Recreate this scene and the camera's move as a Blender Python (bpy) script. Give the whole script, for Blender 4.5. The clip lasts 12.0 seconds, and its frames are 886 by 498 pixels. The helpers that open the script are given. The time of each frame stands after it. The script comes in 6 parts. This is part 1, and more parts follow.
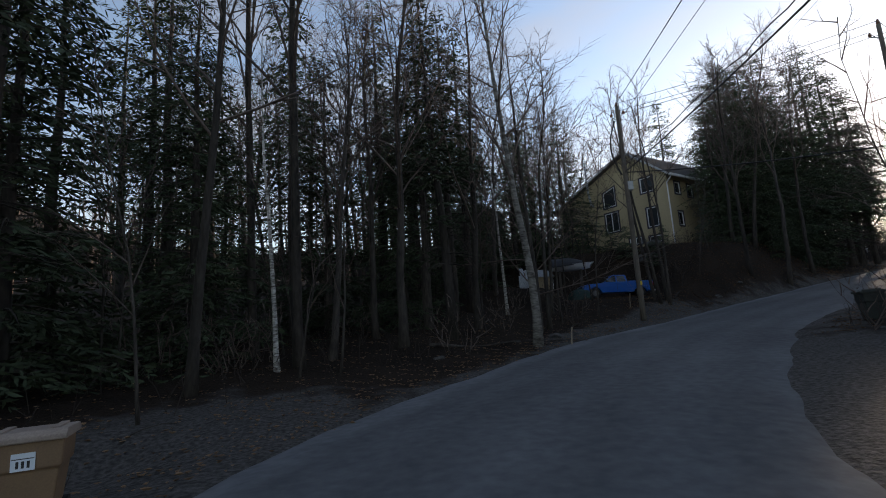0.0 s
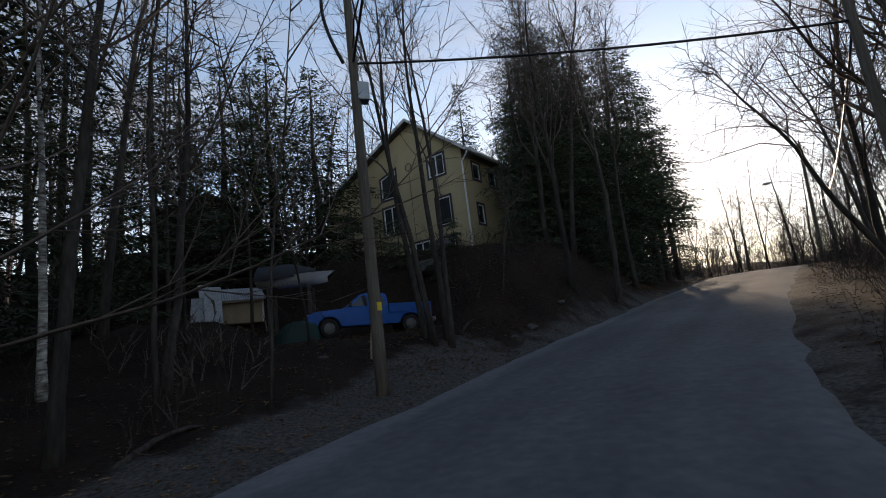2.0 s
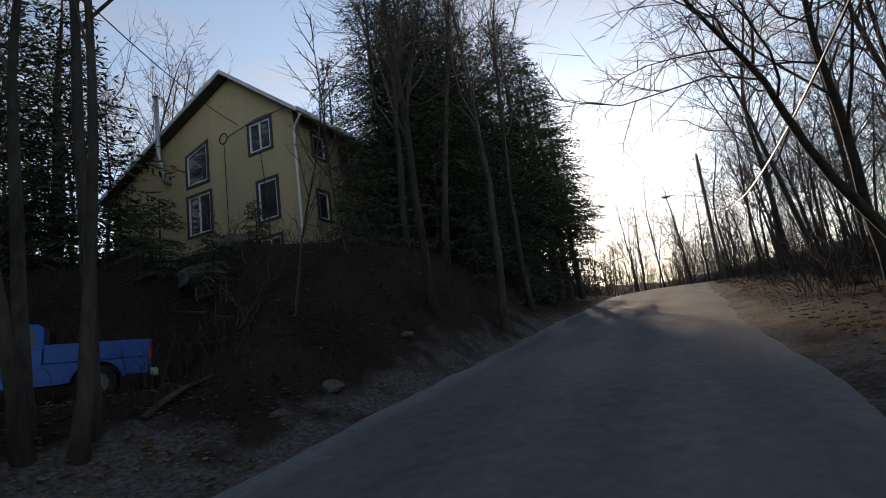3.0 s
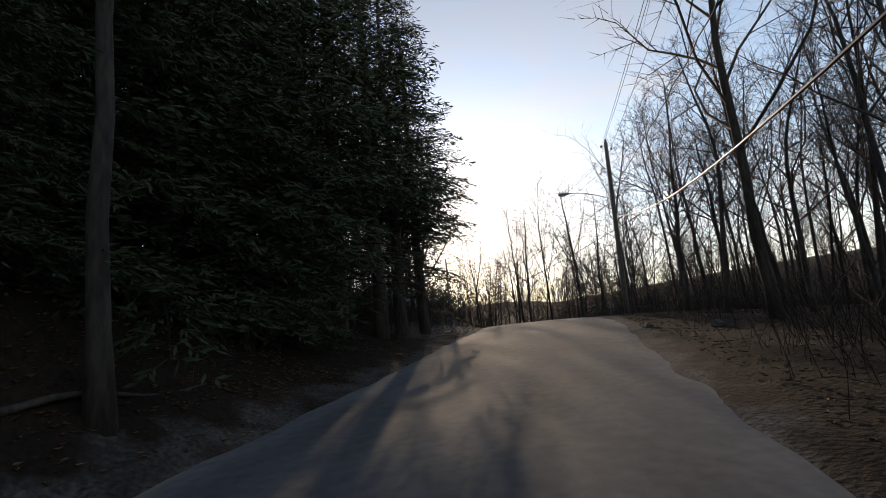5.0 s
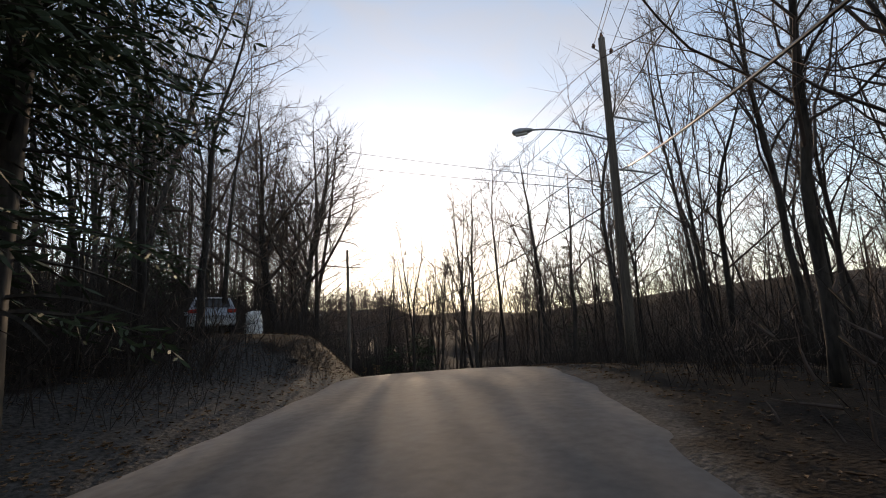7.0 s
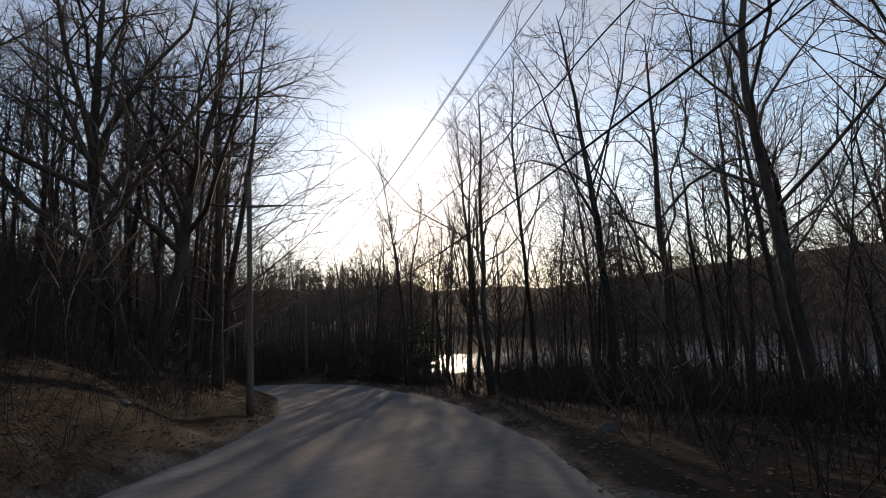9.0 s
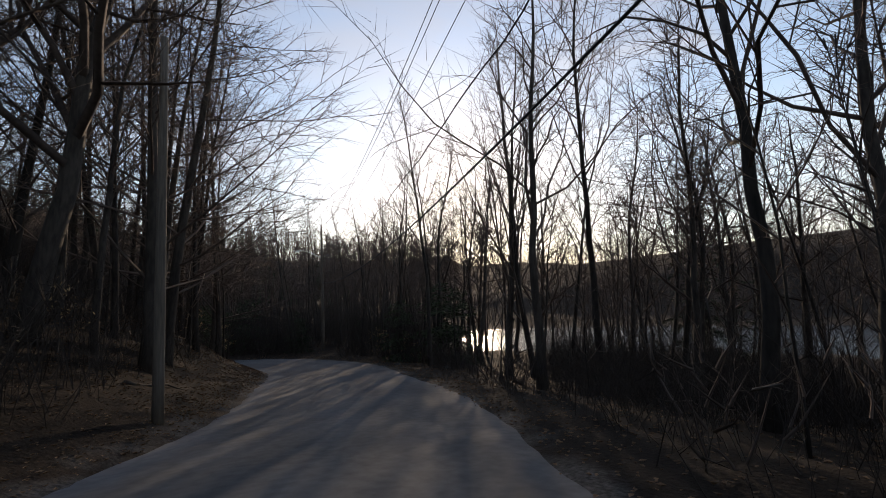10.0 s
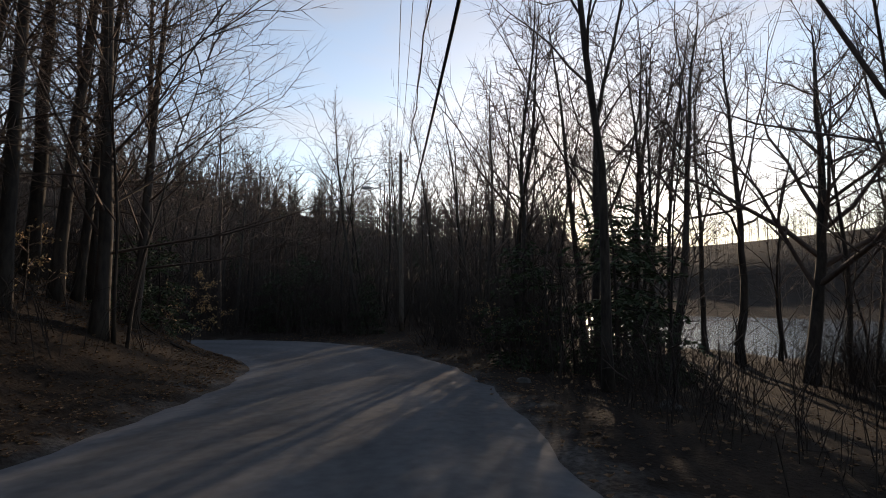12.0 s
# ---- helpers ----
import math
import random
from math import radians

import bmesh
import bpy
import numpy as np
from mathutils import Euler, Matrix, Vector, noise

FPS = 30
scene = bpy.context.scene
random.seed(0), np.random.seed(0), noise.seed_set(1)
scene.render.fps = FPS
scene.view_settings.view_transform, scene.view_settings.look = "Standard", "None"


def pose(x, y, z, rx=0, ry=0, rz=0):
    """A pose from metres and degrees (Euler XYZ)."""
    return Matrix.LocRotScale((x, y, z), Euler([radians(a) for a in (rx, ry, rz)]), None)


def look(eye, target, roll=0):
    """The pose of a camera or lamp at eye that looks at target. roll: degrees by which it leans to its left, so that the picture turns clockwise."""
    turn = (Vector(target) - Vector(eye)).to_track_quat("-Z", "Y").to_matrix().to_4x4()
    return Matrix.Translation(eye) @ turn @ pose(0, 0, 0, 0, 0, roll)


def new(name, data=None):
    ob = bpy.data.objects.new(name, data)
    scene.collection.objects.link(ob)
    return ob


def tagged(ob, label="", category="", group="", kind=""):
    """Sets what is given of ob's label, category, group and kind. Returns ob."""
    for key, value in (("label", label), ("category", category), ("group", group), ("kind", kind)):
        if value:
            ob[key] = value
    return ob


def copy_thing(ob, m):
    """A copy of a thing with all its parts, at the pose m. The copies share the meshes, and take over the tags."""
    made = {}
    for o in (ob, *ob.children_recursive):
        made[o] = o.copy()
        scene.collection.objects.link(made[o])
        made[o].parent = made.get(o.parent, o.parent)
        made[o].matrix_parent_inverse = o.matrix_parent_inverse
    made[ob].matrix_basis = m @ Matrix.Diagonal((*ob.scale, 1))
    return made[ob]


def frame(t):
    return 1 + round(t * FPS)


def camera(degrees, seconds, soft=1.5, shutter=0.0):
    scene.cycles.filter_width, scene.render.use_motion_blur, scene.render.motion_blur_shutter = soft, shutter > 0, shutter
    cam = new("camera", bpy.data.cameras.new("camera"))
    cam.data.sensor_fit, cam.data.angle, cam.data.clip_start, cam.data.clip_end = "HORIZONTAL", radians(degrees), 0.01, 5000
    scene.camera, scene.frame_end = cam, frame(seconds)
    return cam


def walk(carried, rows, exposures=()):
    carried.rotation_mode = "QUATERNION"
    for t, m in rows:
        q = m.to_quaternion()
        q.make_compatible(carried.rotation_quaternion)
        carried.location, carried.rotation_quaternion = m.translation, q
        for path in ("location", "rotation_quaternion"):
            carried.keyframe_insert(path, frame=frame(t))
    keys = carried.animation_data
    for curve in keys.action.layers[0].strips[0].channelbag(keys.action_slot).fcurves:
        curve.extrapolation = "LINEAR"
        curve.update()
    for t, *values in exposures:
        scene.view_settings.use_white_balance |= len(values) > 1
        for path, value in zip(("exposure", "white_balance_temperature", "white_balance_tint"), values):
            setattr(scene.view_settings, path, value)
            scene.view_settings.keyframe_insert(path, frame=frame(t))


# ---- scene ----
cam = camera(85.0, 12.0, 1.0)
PATH = [
    (0, (-0.021, -0.055, 1.400), (0.058, 9.819, 2.978), -3.70),
    (0.5, (1.050, 2.909, 1.410), (1.947, 12.733, 3.052), -4.71),
    (1, (2.477, 5.926, 1.578), (4.272, 15.619, 3.261), -5.25),
    (1.5, (4.366, 9.155, 1.756), (7.067, 18.626, 3.488), -6.01),
    (2, (6.641, 12.139, 1.985), (10.209, 21.304, 3.796), -6.80),
    (2.5, (9.076, 14.870, 2.176), (13.550, 23.613, 4.057), -7.43),
    (3, (11.732, 17.224, 2.367), (16.949, 25.521, 4.348), -8.16),
    (3.5, (14.616, 19.377, 2.709), (20.388, 27.277, 4.776), -8.63),
    (5.5, (26.414, 27.043, 4.047), (33.468, 33.868, 5.960), -4.52),
    (6, (29.499, 28.986, 4.315), (36.725, 35.608, 6.298), -3.92),
    (6.5, (32.727, 30.826, 4.714), (40.036, 37.344, 6.736), -3.42),
    (8.5, (43.939, 38.017, 5.734), (51.148, 44.716, 7.505), -4.94),
    (9, (46.383, 40.240, 5.864), (53.413, 47.185, 7.398), -3.79),
    (9.5, (48.691, 42.427, 5.747), (55.478, 49.656, 7.037), -3.07),
    (10, (50.893, 44.815, 5.523), (57.440, 52.298, 6.585), -2.52),
    (10.5, (53.163, 47.579, 5.253), (59.404, 55.340, 6.155), -1.75),
    (11, (55.554, 50.493, 4.912), (61.387, 58.576, 5.715), -1.24),
    (11.5, (57.744, 53.973, 4.578), (63.052, 62.412, 5.352), -1.31),
    (12, (59.641, 57.966, 4.318), (64.418, 66.718, 5.081), -0.68),
]
EXPOSURES = [(0, 1.15, 6900, 16), (1.5, 1.05, 6950, 16), (3.5, 1.2, 7250, 17), (5.5, 1.0, 7300, 16), (6.5, 1.2, 7600, 17), (8.5, 0.93, 7150, 17), (10, 0.85, 7050, 18), (11, 0.88, 7100, 17), (12, 0.92, 7150, 17)]
UNIT = 1.22  # the plan is drawn in units of 1.22 m
walk(cam, [(t, look([c * UNIT for c in eye], [c * UNIT for c in target], roll)) for t, eye, target, roll in PATH], EXPOSURES)

# ---- sky and sun ----
SUN_AZ, SUN_EL = radians(44.2), radians(13.2)
world = bpy.data.worlds.new("evening_sky")
scene.world = world
world.use_nodes = True
nt = world.node_tree
sky = nt.nodes.new("ShaderNodeTexSky")
sky.sky_type, sky.sun_disc = "NISHITA", False
sky.sun_elevation, sky.sun_rotation = SUN_EL, SUN_AZ
sky.dust_density, sky.air_density = 0.2, 1.0
# thin high cloud drawn out in streaks
view, streak, wisp, veil, grey, cover = (nt.nodes.new(k) for k in ("ShaderNodeTexCoord", "ShaderNodeMapping", "ShaderNodeTexNoise", "ShaderNodeMapRange", "ShaderNodeRGBToBW", "ShaderNodeMix"))
streak.inputs["Scale"].default_value, streak.inputs["Rotation"].default_value = (1.2, 3.4, 6.5), (0.3, 0.1, 0.9)
wisp.inputs["Scale"].default_value, wisp.inputs["Detail"].default_value, wisp.inputs["Distortion"].default_value = 1.3, 7, 0.6
for name, value in (("From Min", 0.42), ("From Max", 0.72), ("To Min", 0.05), ("To Max", 0.55)):
    veil.inputs[name].default_value = value
cover.data_type = "RGBA"
nt.links.new(view.outputs["Generated"], streak.inputs[0])
nt.links.new(streak.outputs[0], wisp.inputs["Vector"])
nt.links.new(wisp.outputs[0], veil.inputs[0])
nt.links.new(sky.outputs[0], grey.inputs[0])
nt.links.new(veil.outputs[0], cover.inputs[0])
nt.links.new(sky.outputs[0], cover.inputs[6])
nt.links.new(grey.outputs[0], cover.inputs[7])
nt.links.new(cover.outputs[2], nt.nodes["Background"].inputs[0])
nt.nodes["Background"].inputs[1].default_value = 0.12
lamp = bpy.data.lights.new("sun", "SUN")
lamp.energy, lamp.angle, lamp.color = 2.0, radians(0.6), (1, 0.82, 0.6)
sun = new("sun", lamp)
sun.matrix_world = look((0, 0, 60), (-math.sin(SUN_AZ) * math.cos(SUN_EL), -math.cos(SUN_AZ) * math.cos(SUN_EL), 60 - math.sin(SUN_EL)))


# ---- materials ----
def material(name, colour, rough=0.85, metal=0.0, second=None, scale=4.0, fine=40.0, bump=0.3, distance=0.01, spread=0.5, vary=0.0, coords="Object", stretch=(1, 1, 1), spec=0.3):
    """A surface of two colours, mixed by a coarse and a fine noise, with relief from the fine one."""
    m = bpy.data.materials.new(name)
    m.use_nodes = True
    n, l = m.node_tree.nodes, m.node_tree.links
    s = n["Principled BSDF"]
    s.inputs["Roughness"].default_value, s.inputs["Metallic"].default_value, s.inputs["Specular IOR Level"].default_value = rough, metal, spec
    second = second or [c * 0.6 for c in colour]
    where, space = n.new("ShaderNodeTexCoord"), n.new("ShaderNodeMapping")
    space.inputs["Scale"].default_value = stretch
    l.new(where.outputs[coords], space.inputs[0])
    a, b = n.new("ShaderNodeTexNoise"), n.new("ShaderNodeTexNoise")
    a.inputs["Scale"].default_value, a.inputs["Detail"].default_value = scale, 5
    b.inputs["Scale"].default_value, b.inputs["Detail"].default_value = fine, 6
    for t in (a, b):
        l.new(space.outputs[0], t.inputs["Vector"])
    mix = n.new("ShaderNodeMath")
    mix.operation = "ADD"
    half = n.new("ShaderNodeMath")
    half.operation = "MULTIPLY"
    half.inputs[1].default_value = 0.5
    l.new(a.outputs[0], mix.inputs[0])
    l.new(b.outputs[0], mix.inputs[1])
    l.new(mix.outputs[0], half.inputs[0])
    ramp = n.new("ShaderNodeValToRGB")
    ramp.color_ramp.elements[0].position, ramp.color_ramp.elements[1].position = 0.5 - spread * 0.25, 0.5 + spread * 0.25
    ramp.color_ramp.elements[0].color, ramp.color_ramp.elements[1].color = (*second, 1), (*colour, 1)
    l.new(half.outputs[0], ramp.inputs[0])
    out = ramp.outputs[0]
    if vary:
        info, hue = n.new("ShaderNodeObjectInfo"), n.new("ShaderNodeHueSaturation")
        span = n.new("ShaderNodeMapRange")
        span.inputs["To Min"].default_value, span.inputs["To Max"].default_value = 1 - vary, 1 + vary
        l.new(info.outputs["Random"], span.inputs[0])
        l.new(span.outputs[0], hue.inputs["Value"])
        l.new(out, hue.inputs["Color"])
        out = hue.outputs[0]
    l.new(out, s.inputs["Base Color"])
    if bump:
        relief = n.new("ShaderNodeBump")
        relief.inputs["Strength"].default_value, relief.inputs["Distance"].default_value = bump, distance
        l.new(half.outputs[0], relief.inputs["Height"])
        l.new(relief.outputs[0], s.inputs["Normal"])
    return m


def plain(name, colour, rough=0.5, metal=0.0, spec=0.5, glow=0.0):
    m = bpy.data.materials.new(name)
    m.use_nodes = True
    s = m.node_tree.nodes["Principled BSDF"]
    s.inputs["Base Color"].default_value, s.inputs["Roughness"].default_value, s.inputs["Metallic"].default_value = (*colour, 1), rough, metal
    s.inputs["Specular IOR Level"].default_value = spec
    return m


BARK = material("bark", (0.08, 0.068, 0.058), 0.92, second=(0.028, 0.024, 0.021), scale=3, fine=14, bump=0.6, distance=0.02, vary=0.35, stretch=(1, 1, 0.25))
TWIG = material("twig_bark", (0.13, 0.10, 0.085), 0.9, second=(0.08, 0.06, 0.05), scale=2, fine=9, bump=0, vary=0.3)
BIRCH = material("birch_bark", (0.62, 0.6, 0.55), 0.8, second=(0.12, 0.10, 0.085), scale=2.2, fine=9, bump=0.3, stretch=(0.6, 0.6, 2.2), spread=0.35)
GREYBIRCH = material("mottled_birch_bark", (0.25, 0.235, 0.21), 0.85, second=(0.05, 0.044, 0.038), scale=3.5, fine=12, bump=0.4, stretch=(0.6, 0.6, 1.6), spread=0.5)
NEEDLE = material("needles", (0.062, 0.085, 0.042), 0.75, second=(0.03, 0.043, 0.022), scale=1.2, fine=9, bump=0, vary=0.3)
DRYLEAF = material("dry_beech_leaves", (0.68, 0.48, 0.24), 0.7, second=(0.45, 0.28, 0.12), scale=3, fine=20, bump=0)
LEAF = material("fallen_leaves", (0.3, 0.185, 0.105), 0.8, second=(0.1, 0.058, 0.034), scale=0.9, fine=7, bump=0)
STONE = material("stone", (0.11, 0.106, 0.1), 0.9, second=(0.045, 0.043, 0.04), scale=3, fine=18, bump=0.6, distance=0.03)
STEM = material("dark_brush_stems", (0.06, 0.047, 0.038), 0.9, second=(0.028, 0.022, 0.019), scale=2, fine=9, bump=0)
POLE = material("weathered_pole", (0.2, 0.17, 0.14), 0.9, second=(0.1, 0.085, 0.07), scale=2, fine=30, bump=0.4, stretch=(1, 1, 0.08))
WIRE = plain("black_cable", (0.02, 0.02, 0.022), 0.7)
SHEATH = plain("smooth_black_cable", (0.026, 0.026, 0.028), 0.34)
STEEL = material("galvanised_steel", (0.42, 0.43, 0.44), 0.45, 0.8, second=(0.3, 0.31, 0.32), scale=6, fine=60, bump=0.05)
PORCELAIN = plain("brown_insulator", (0.16, 0.08, 0.05), 0.25)
YELLOW = plain("yellow_marker", (0.75, 0.55, 0.03), 0.5)
WALLPAINT = material("yellow_siding", (0.47, 0.385, 0.235), 0.85, second=(0.36, 0.295, 0.18), scale=0.9, fine=30, bump=0.15, stretch=(1, 1, 0.35))
TRIM = material("dark_trim", (0.05, 0.045, 0.06), 0.6, second=(0.035, 0.03, 0.04), bump=0.1)
GREYTRIM = material("weathered_white_trim", (0.5, 0.51, 0.53), 0.55, second=(0.38, 0.39, 0.41), scale=3, fine=40, bump=0.05)
WHITE = material("white_vinyl", (0.74, 0.75, 0.76), 0.45, second=(0.62, 0.63, 0.64), scale=3, fine=50, bump=0.03)
ROOFING = material("asphalt_shingle", (0.085, 0.08, 0.078), 0.95, second=(0.05, 0.047, 0.046), scale=3, fine=60, bump=0.5)
GLASS = plain("window_glass", (0.03, 0.035, 0.04), 0.04, 0.0, 0.8)
# near-black colour standing in for the shade of an unlit room
ROOMSHADE = plain("painted_room_shade", (0.02, 0.02, 0.022), 0.9)
BLUE = material("blue_car_paint", (0.0, 0.1, 0.42), 0.3, second=(0.0, 0.085, 0.36), scale=2, fine=80, bump=0, spec=0.35)
SILVER = material("silver_car_paint", (0.42, 0.45, 0.5), 0.28, 0.5, second=(0.36, 0.39, 0.43), scale=2, fine=80, bump=0)
DARKGREEN = material("dark_green_sheet", (0.01, 0.04, 0.034), 0.6, second=(0.006, 0.026, 0.024), scale=2, fine=30, bump=0.2)
TARP = material("dark_tarpaulin", (0.028, 0.03, 0.036), 0.6, second=(0.018, 0.019, 0.023), scale=2, fine=12, bump=0.3)
FILM = plain("white_plastic_film", (0.78, 0.78, 0.76), 0.22)
WHEELRIM = plain("wheel_rim", (0.13, 0.13, 0.135), 0.4, 0.7)
RUBBER = material("tyre_rubber", (0.025, 0.025, 0.025), 0.85, bump=0.2)
BLACK = plain("black_plastic", (0.02, 0.02, 0.02), 0.55)
RED = plain("red_lens", (0.5, 0.02, 0.015), 0.2)
CLEAR = plain("clear_lens", (0.7, 0.7, 0.68), 0.12)
BROWNBIN = material("brown_bin_plastic", (0.26, 0.165, 0.095), 0.55, second=(0.2, 0.125, 0.075), scale=2, fine=60, bump=0.05)
LIDBIN = material("faded_lid_plastic", (0.36, 0.29, 0.24), 0.6, second=(0.26, 0.2, 0.165), scale=4, fine=50, bump=0.1)
GREENBIN = material("dark_bin_plastic", (0.04, 0.05, 0.045), 0.5, second=(0.03, 0.036, 0.034), scale=3, fine=60, bump=0.05)
LABEL = plain("white_label", (0.72, 0.78, 0.82), 0.5)
TIN = material("pale_corrugated_sheet", (0.46, 0.49, 0.52), 0.55, 0.2, second=(0.28, 0.29, 0.3), scale=1.5, fine=12, bump=0.1)
PLYWOOD = material("tan_plywood", (0.42, 0.33, 0.23), 0.85, second=(0.3, 0.23, 0.155), scale=1.5, fine=16, bump=0.1)
DARKWOOD = material("dark_board_siding", (0.1, 0.085, 0.075), 0.9, second=(0.06, 0.05, 0.045), scale=2, fine=20, bump=0.3)
BARE = material("bare_wood", (0.36, 0.29, 0.21), 0.85, second=(0.25, 0.2, 0.145), scale=4, fine=30, bump=0.3)


def forest_floor():
    """Leaf litter, with trodden gravel where the attribute verge says so."""
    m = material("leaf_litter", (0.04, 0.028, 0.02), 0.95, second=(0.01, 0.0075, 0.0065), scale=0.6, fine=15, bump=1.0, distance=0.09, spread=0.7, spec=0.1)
    n, l = m.node_tree.nodes, m.node_tree.links
    s = n["Principled BSDF"]
    old = s.inputs["Base Color"].links[0].from_socket
    verge, noise_, ramp = n.new("ShaderNodeAttribute"), n.new("ShaderNodeTexNoise"), n.new("ShaderNodeValToRGB")
    verge.attribute_name = "verge"
    where = n.new("ShaderNodeTexCoord")
    noise_.inputs["Scale"].default_value, noise_.inputs["Detail"].default_value = 1.3, 8
    l.new(where.outputs["Object"], noise_.inputs["Vector"])
    add = n.new("ShaderNodeMath")
    add.operation = "ADD"
    l.new(verge.outputs["Fac"], add.inputs[0])
    l.new(noise_.outputs[0], add.inputs[1])
    ramp.color_ramp.elements[0].position, ramp.color_ramp.elements[1].position = 0.78, 1.0
    l.new(add.outputs[0], ramp.inputs[0])
    grit, gcol = n.new("ShaderNodeTexNoise"), n.new("ShaderNodeValToRGB")
    grit.inputs["Scale"].default_value, grit.inputs["Detail"].default_value = 16, 6
    l.new(where.outputs["Object"], grit.inputs["Vector"])
    gcol.color_ramp.elements[0].position, gcol.color_ramp.elements[1].position = 0.35, 0.68
    gcol.color_ramp.elements[0].color, gcol.color_ramp.elements[1].color = (0.042, 0.039, 0.036, 1), (0.115, 0.107, 0.1, 1)
    l.new(grit.outputs[0], gcol.inputs[0])
    mix = n.new("ShaderNodeMix")
    mix.data_type = "RGBA"
    l.new(ramp.outputs[0], mix.inputs[0])
    l.new(old, mix.inputs[6])
    l.new(gcol.outputs[0], mix.inputs[7])
    l.new(mix.outputs[2], s.inputs["Base Color"])
    return m


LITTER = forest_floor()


def road_surface():
    """Worn grey gravel and tar: paler tracks along it, patches, stones."""
    m = material("worn_road", (0.155, 0.159, 0.166), 0.93, second=(0.075, 0.078, 0.084), scale=0.3, fine=6, bump=0.35, distance=0.02, spread=0.8, coords="Object", spec=0.15)
    n, l = m.node_tree.nodes, m.node_tree.links
    s = n["Principled BSDF"]
    old = s.inputs["Base Color"].links[0].from_socket
    uv, sep = n.new("ShaderNodeUVMap"), n.new("ShaderNodeSeparateXYZ")
    uv.uv_map = "along_across"
    l.new(uv.outputs[0], sep.inputs[0])
    wob = n.new("ShaderNodeTexNoise")
    wob.inputs["Scale"].default_value = 0.5
    l.new(uv.outputs[0], wob.inputs["Vector"])
    add = n.new("ShaderNodeMath")
    add.operation = "MULTIPLY_ADD"
    add.inputs[1].default_value = 0.9
    l.new(wob.outputs[0], add.inputs[0])
    l.new(sep.outputs[1], add.inputs[2])
    wave = n.new("ShaderNodeValToRGB")
    e = wave.color_ramp.elements
    span = n.new("ShaderNodeMapRange")
    span.inputs["From Min"].default_value, span.inputs["From Max"].default_value = -2.6, 3.6
    l.new(add.outputs[0], span.inputs[0])
    l.new(span.outputs[0], wave.inputs[0])
    e[0].position, e[0].color = 0.0, (1.2, 1.17, 1.1, 1)
    e[1].position, e[1].color = 1.0, (1.1, 1.06, 1.0, 1)
    for p, v in ((0.05, 1.4), (0.11, 1.3), (0.18, 0.8), (0.28, 0.95), (0.36, 0.78), (0.5, 1.02), (0.62, 0.78), (0.72, 0.98), (0.84, 0.8), (0.93, 1.05)):
        k = e.new(p)
        k.color = (v, v, v, 1)
    mul = n.new("ShaderNodeMix")
    mul.data_type, mul.blend_type = "RGBA", "MULTIPLY"
    mul.inputs[0].default_value = 0.8
    l.new(old, mul.inputs[6])
    l.new(wave.outputs[0], mul.inputs[7])
    l.new(mul.outputs[2], s.inputs["Base Color"])
    return m


ROAD = road_surface()


def water_surface():
    m = plain("lake_water", (0.012, 0.016, 0.02), 0.12, 0, 0.5)
    n, l = m.node_tree.nodes, m.node_tree.links
    where, wave, relief = n.new("ShaderNodeTexCoord"), n.new("ShaderNodeTexNoise"), n.new("ShaderNodeBump")
    wave.inputs["Scale"].default_value, wave.inputs["Detail"].default_value = 1.4, 5
    l.new(where.outputs["Object"], wave.inputs["Vector"])
    relief.inputs["Strength"].default_value, relief.inputs["Distance"].default_value = 1.0, 0.16
    l.new(wave.outputs[0], relief.inputs["Height"])
    l.new(relief.outputs[0], n["Principled BSDF"].inputs["Normal"])
    return m


WATER = water_surface()


# ---- the road's line: places over which the car drives, extended at both ends ----
DRIVE = [(-12.5, -31.0, -0.15), (-8.6, -21.0, -0.10), (-3.7, -9.5, -0.05)] + [(e[0], e[1], e[2] - 1.4) for _, e, _, _ in PATH] + [
    (62.3, 63.2, 2.55), (64.6, 68.8, 2.15), (66.0, 74.5, 1.85), (65.3, 80.5, 1.65), (61.6, 85.6, 1.55), (55.8, 88.8, 1.6), (48.0, 90.5, 1.8), (36.0, 91.5, 2.2)]


def smooth_line(points, step):
    """A Catmull-Rom line through the points, sampled about every step metres."""
    p = np.array(points, float)
    p = np.vstack([2 * p[0] - p[1], p, 2 * p[-1] - p[-2]])
    out = []
    for a, b, c, d in zip(p, p[1:], p[2:], p[3:]):
        n = max(2, int(np.linalg.norm(c - b) / step))
        t = np.linspace(0, 1, n, endpoint=False)[:, None]
        out.append(0.5 * (2 * b + (c - a) * t + (2 * a - 5 * b + 4 * c - d) * t ** 2 + (3 * b - a - 3 * c + d) * t ** 3))
    return np.vstack(out + [p[-2:-1]])


def relaxed(p, times):
    for _ in range(times):
        p = np.vstack([p[:1], 0.25 * p[:-2] + 0.5 * p[1:-1] + 0.25 * p[2:], p[-1:]])
    return p


LINE = relaxed(smooth_line(DRIVE, 0.5), 60)
TANGENT = np.gradient(LINE, axis=0)
TANGENT /= np.hypot(TANGENT[:, 0], TANGENT[:, 1])[:, None]
SIDE = np.stack([TANGENT[:, 1], -TANGENT[:, 0]], 1)  # to the right
CENTRE = LINE.copy()
CENTRE[:, :2] -= SIDE * 1.4
HALF = 2.85
ALONG = np.r_[0, np.cumsum(np.hypot(*np.diff(CENTRE[:, :2], axis=0).T))]
ZERO = ALONG[np.hypot(LINE[:, 0], LINE[:, 1]).argmin()]
ALONG -= ZERO
LAKE_Z = -1.9

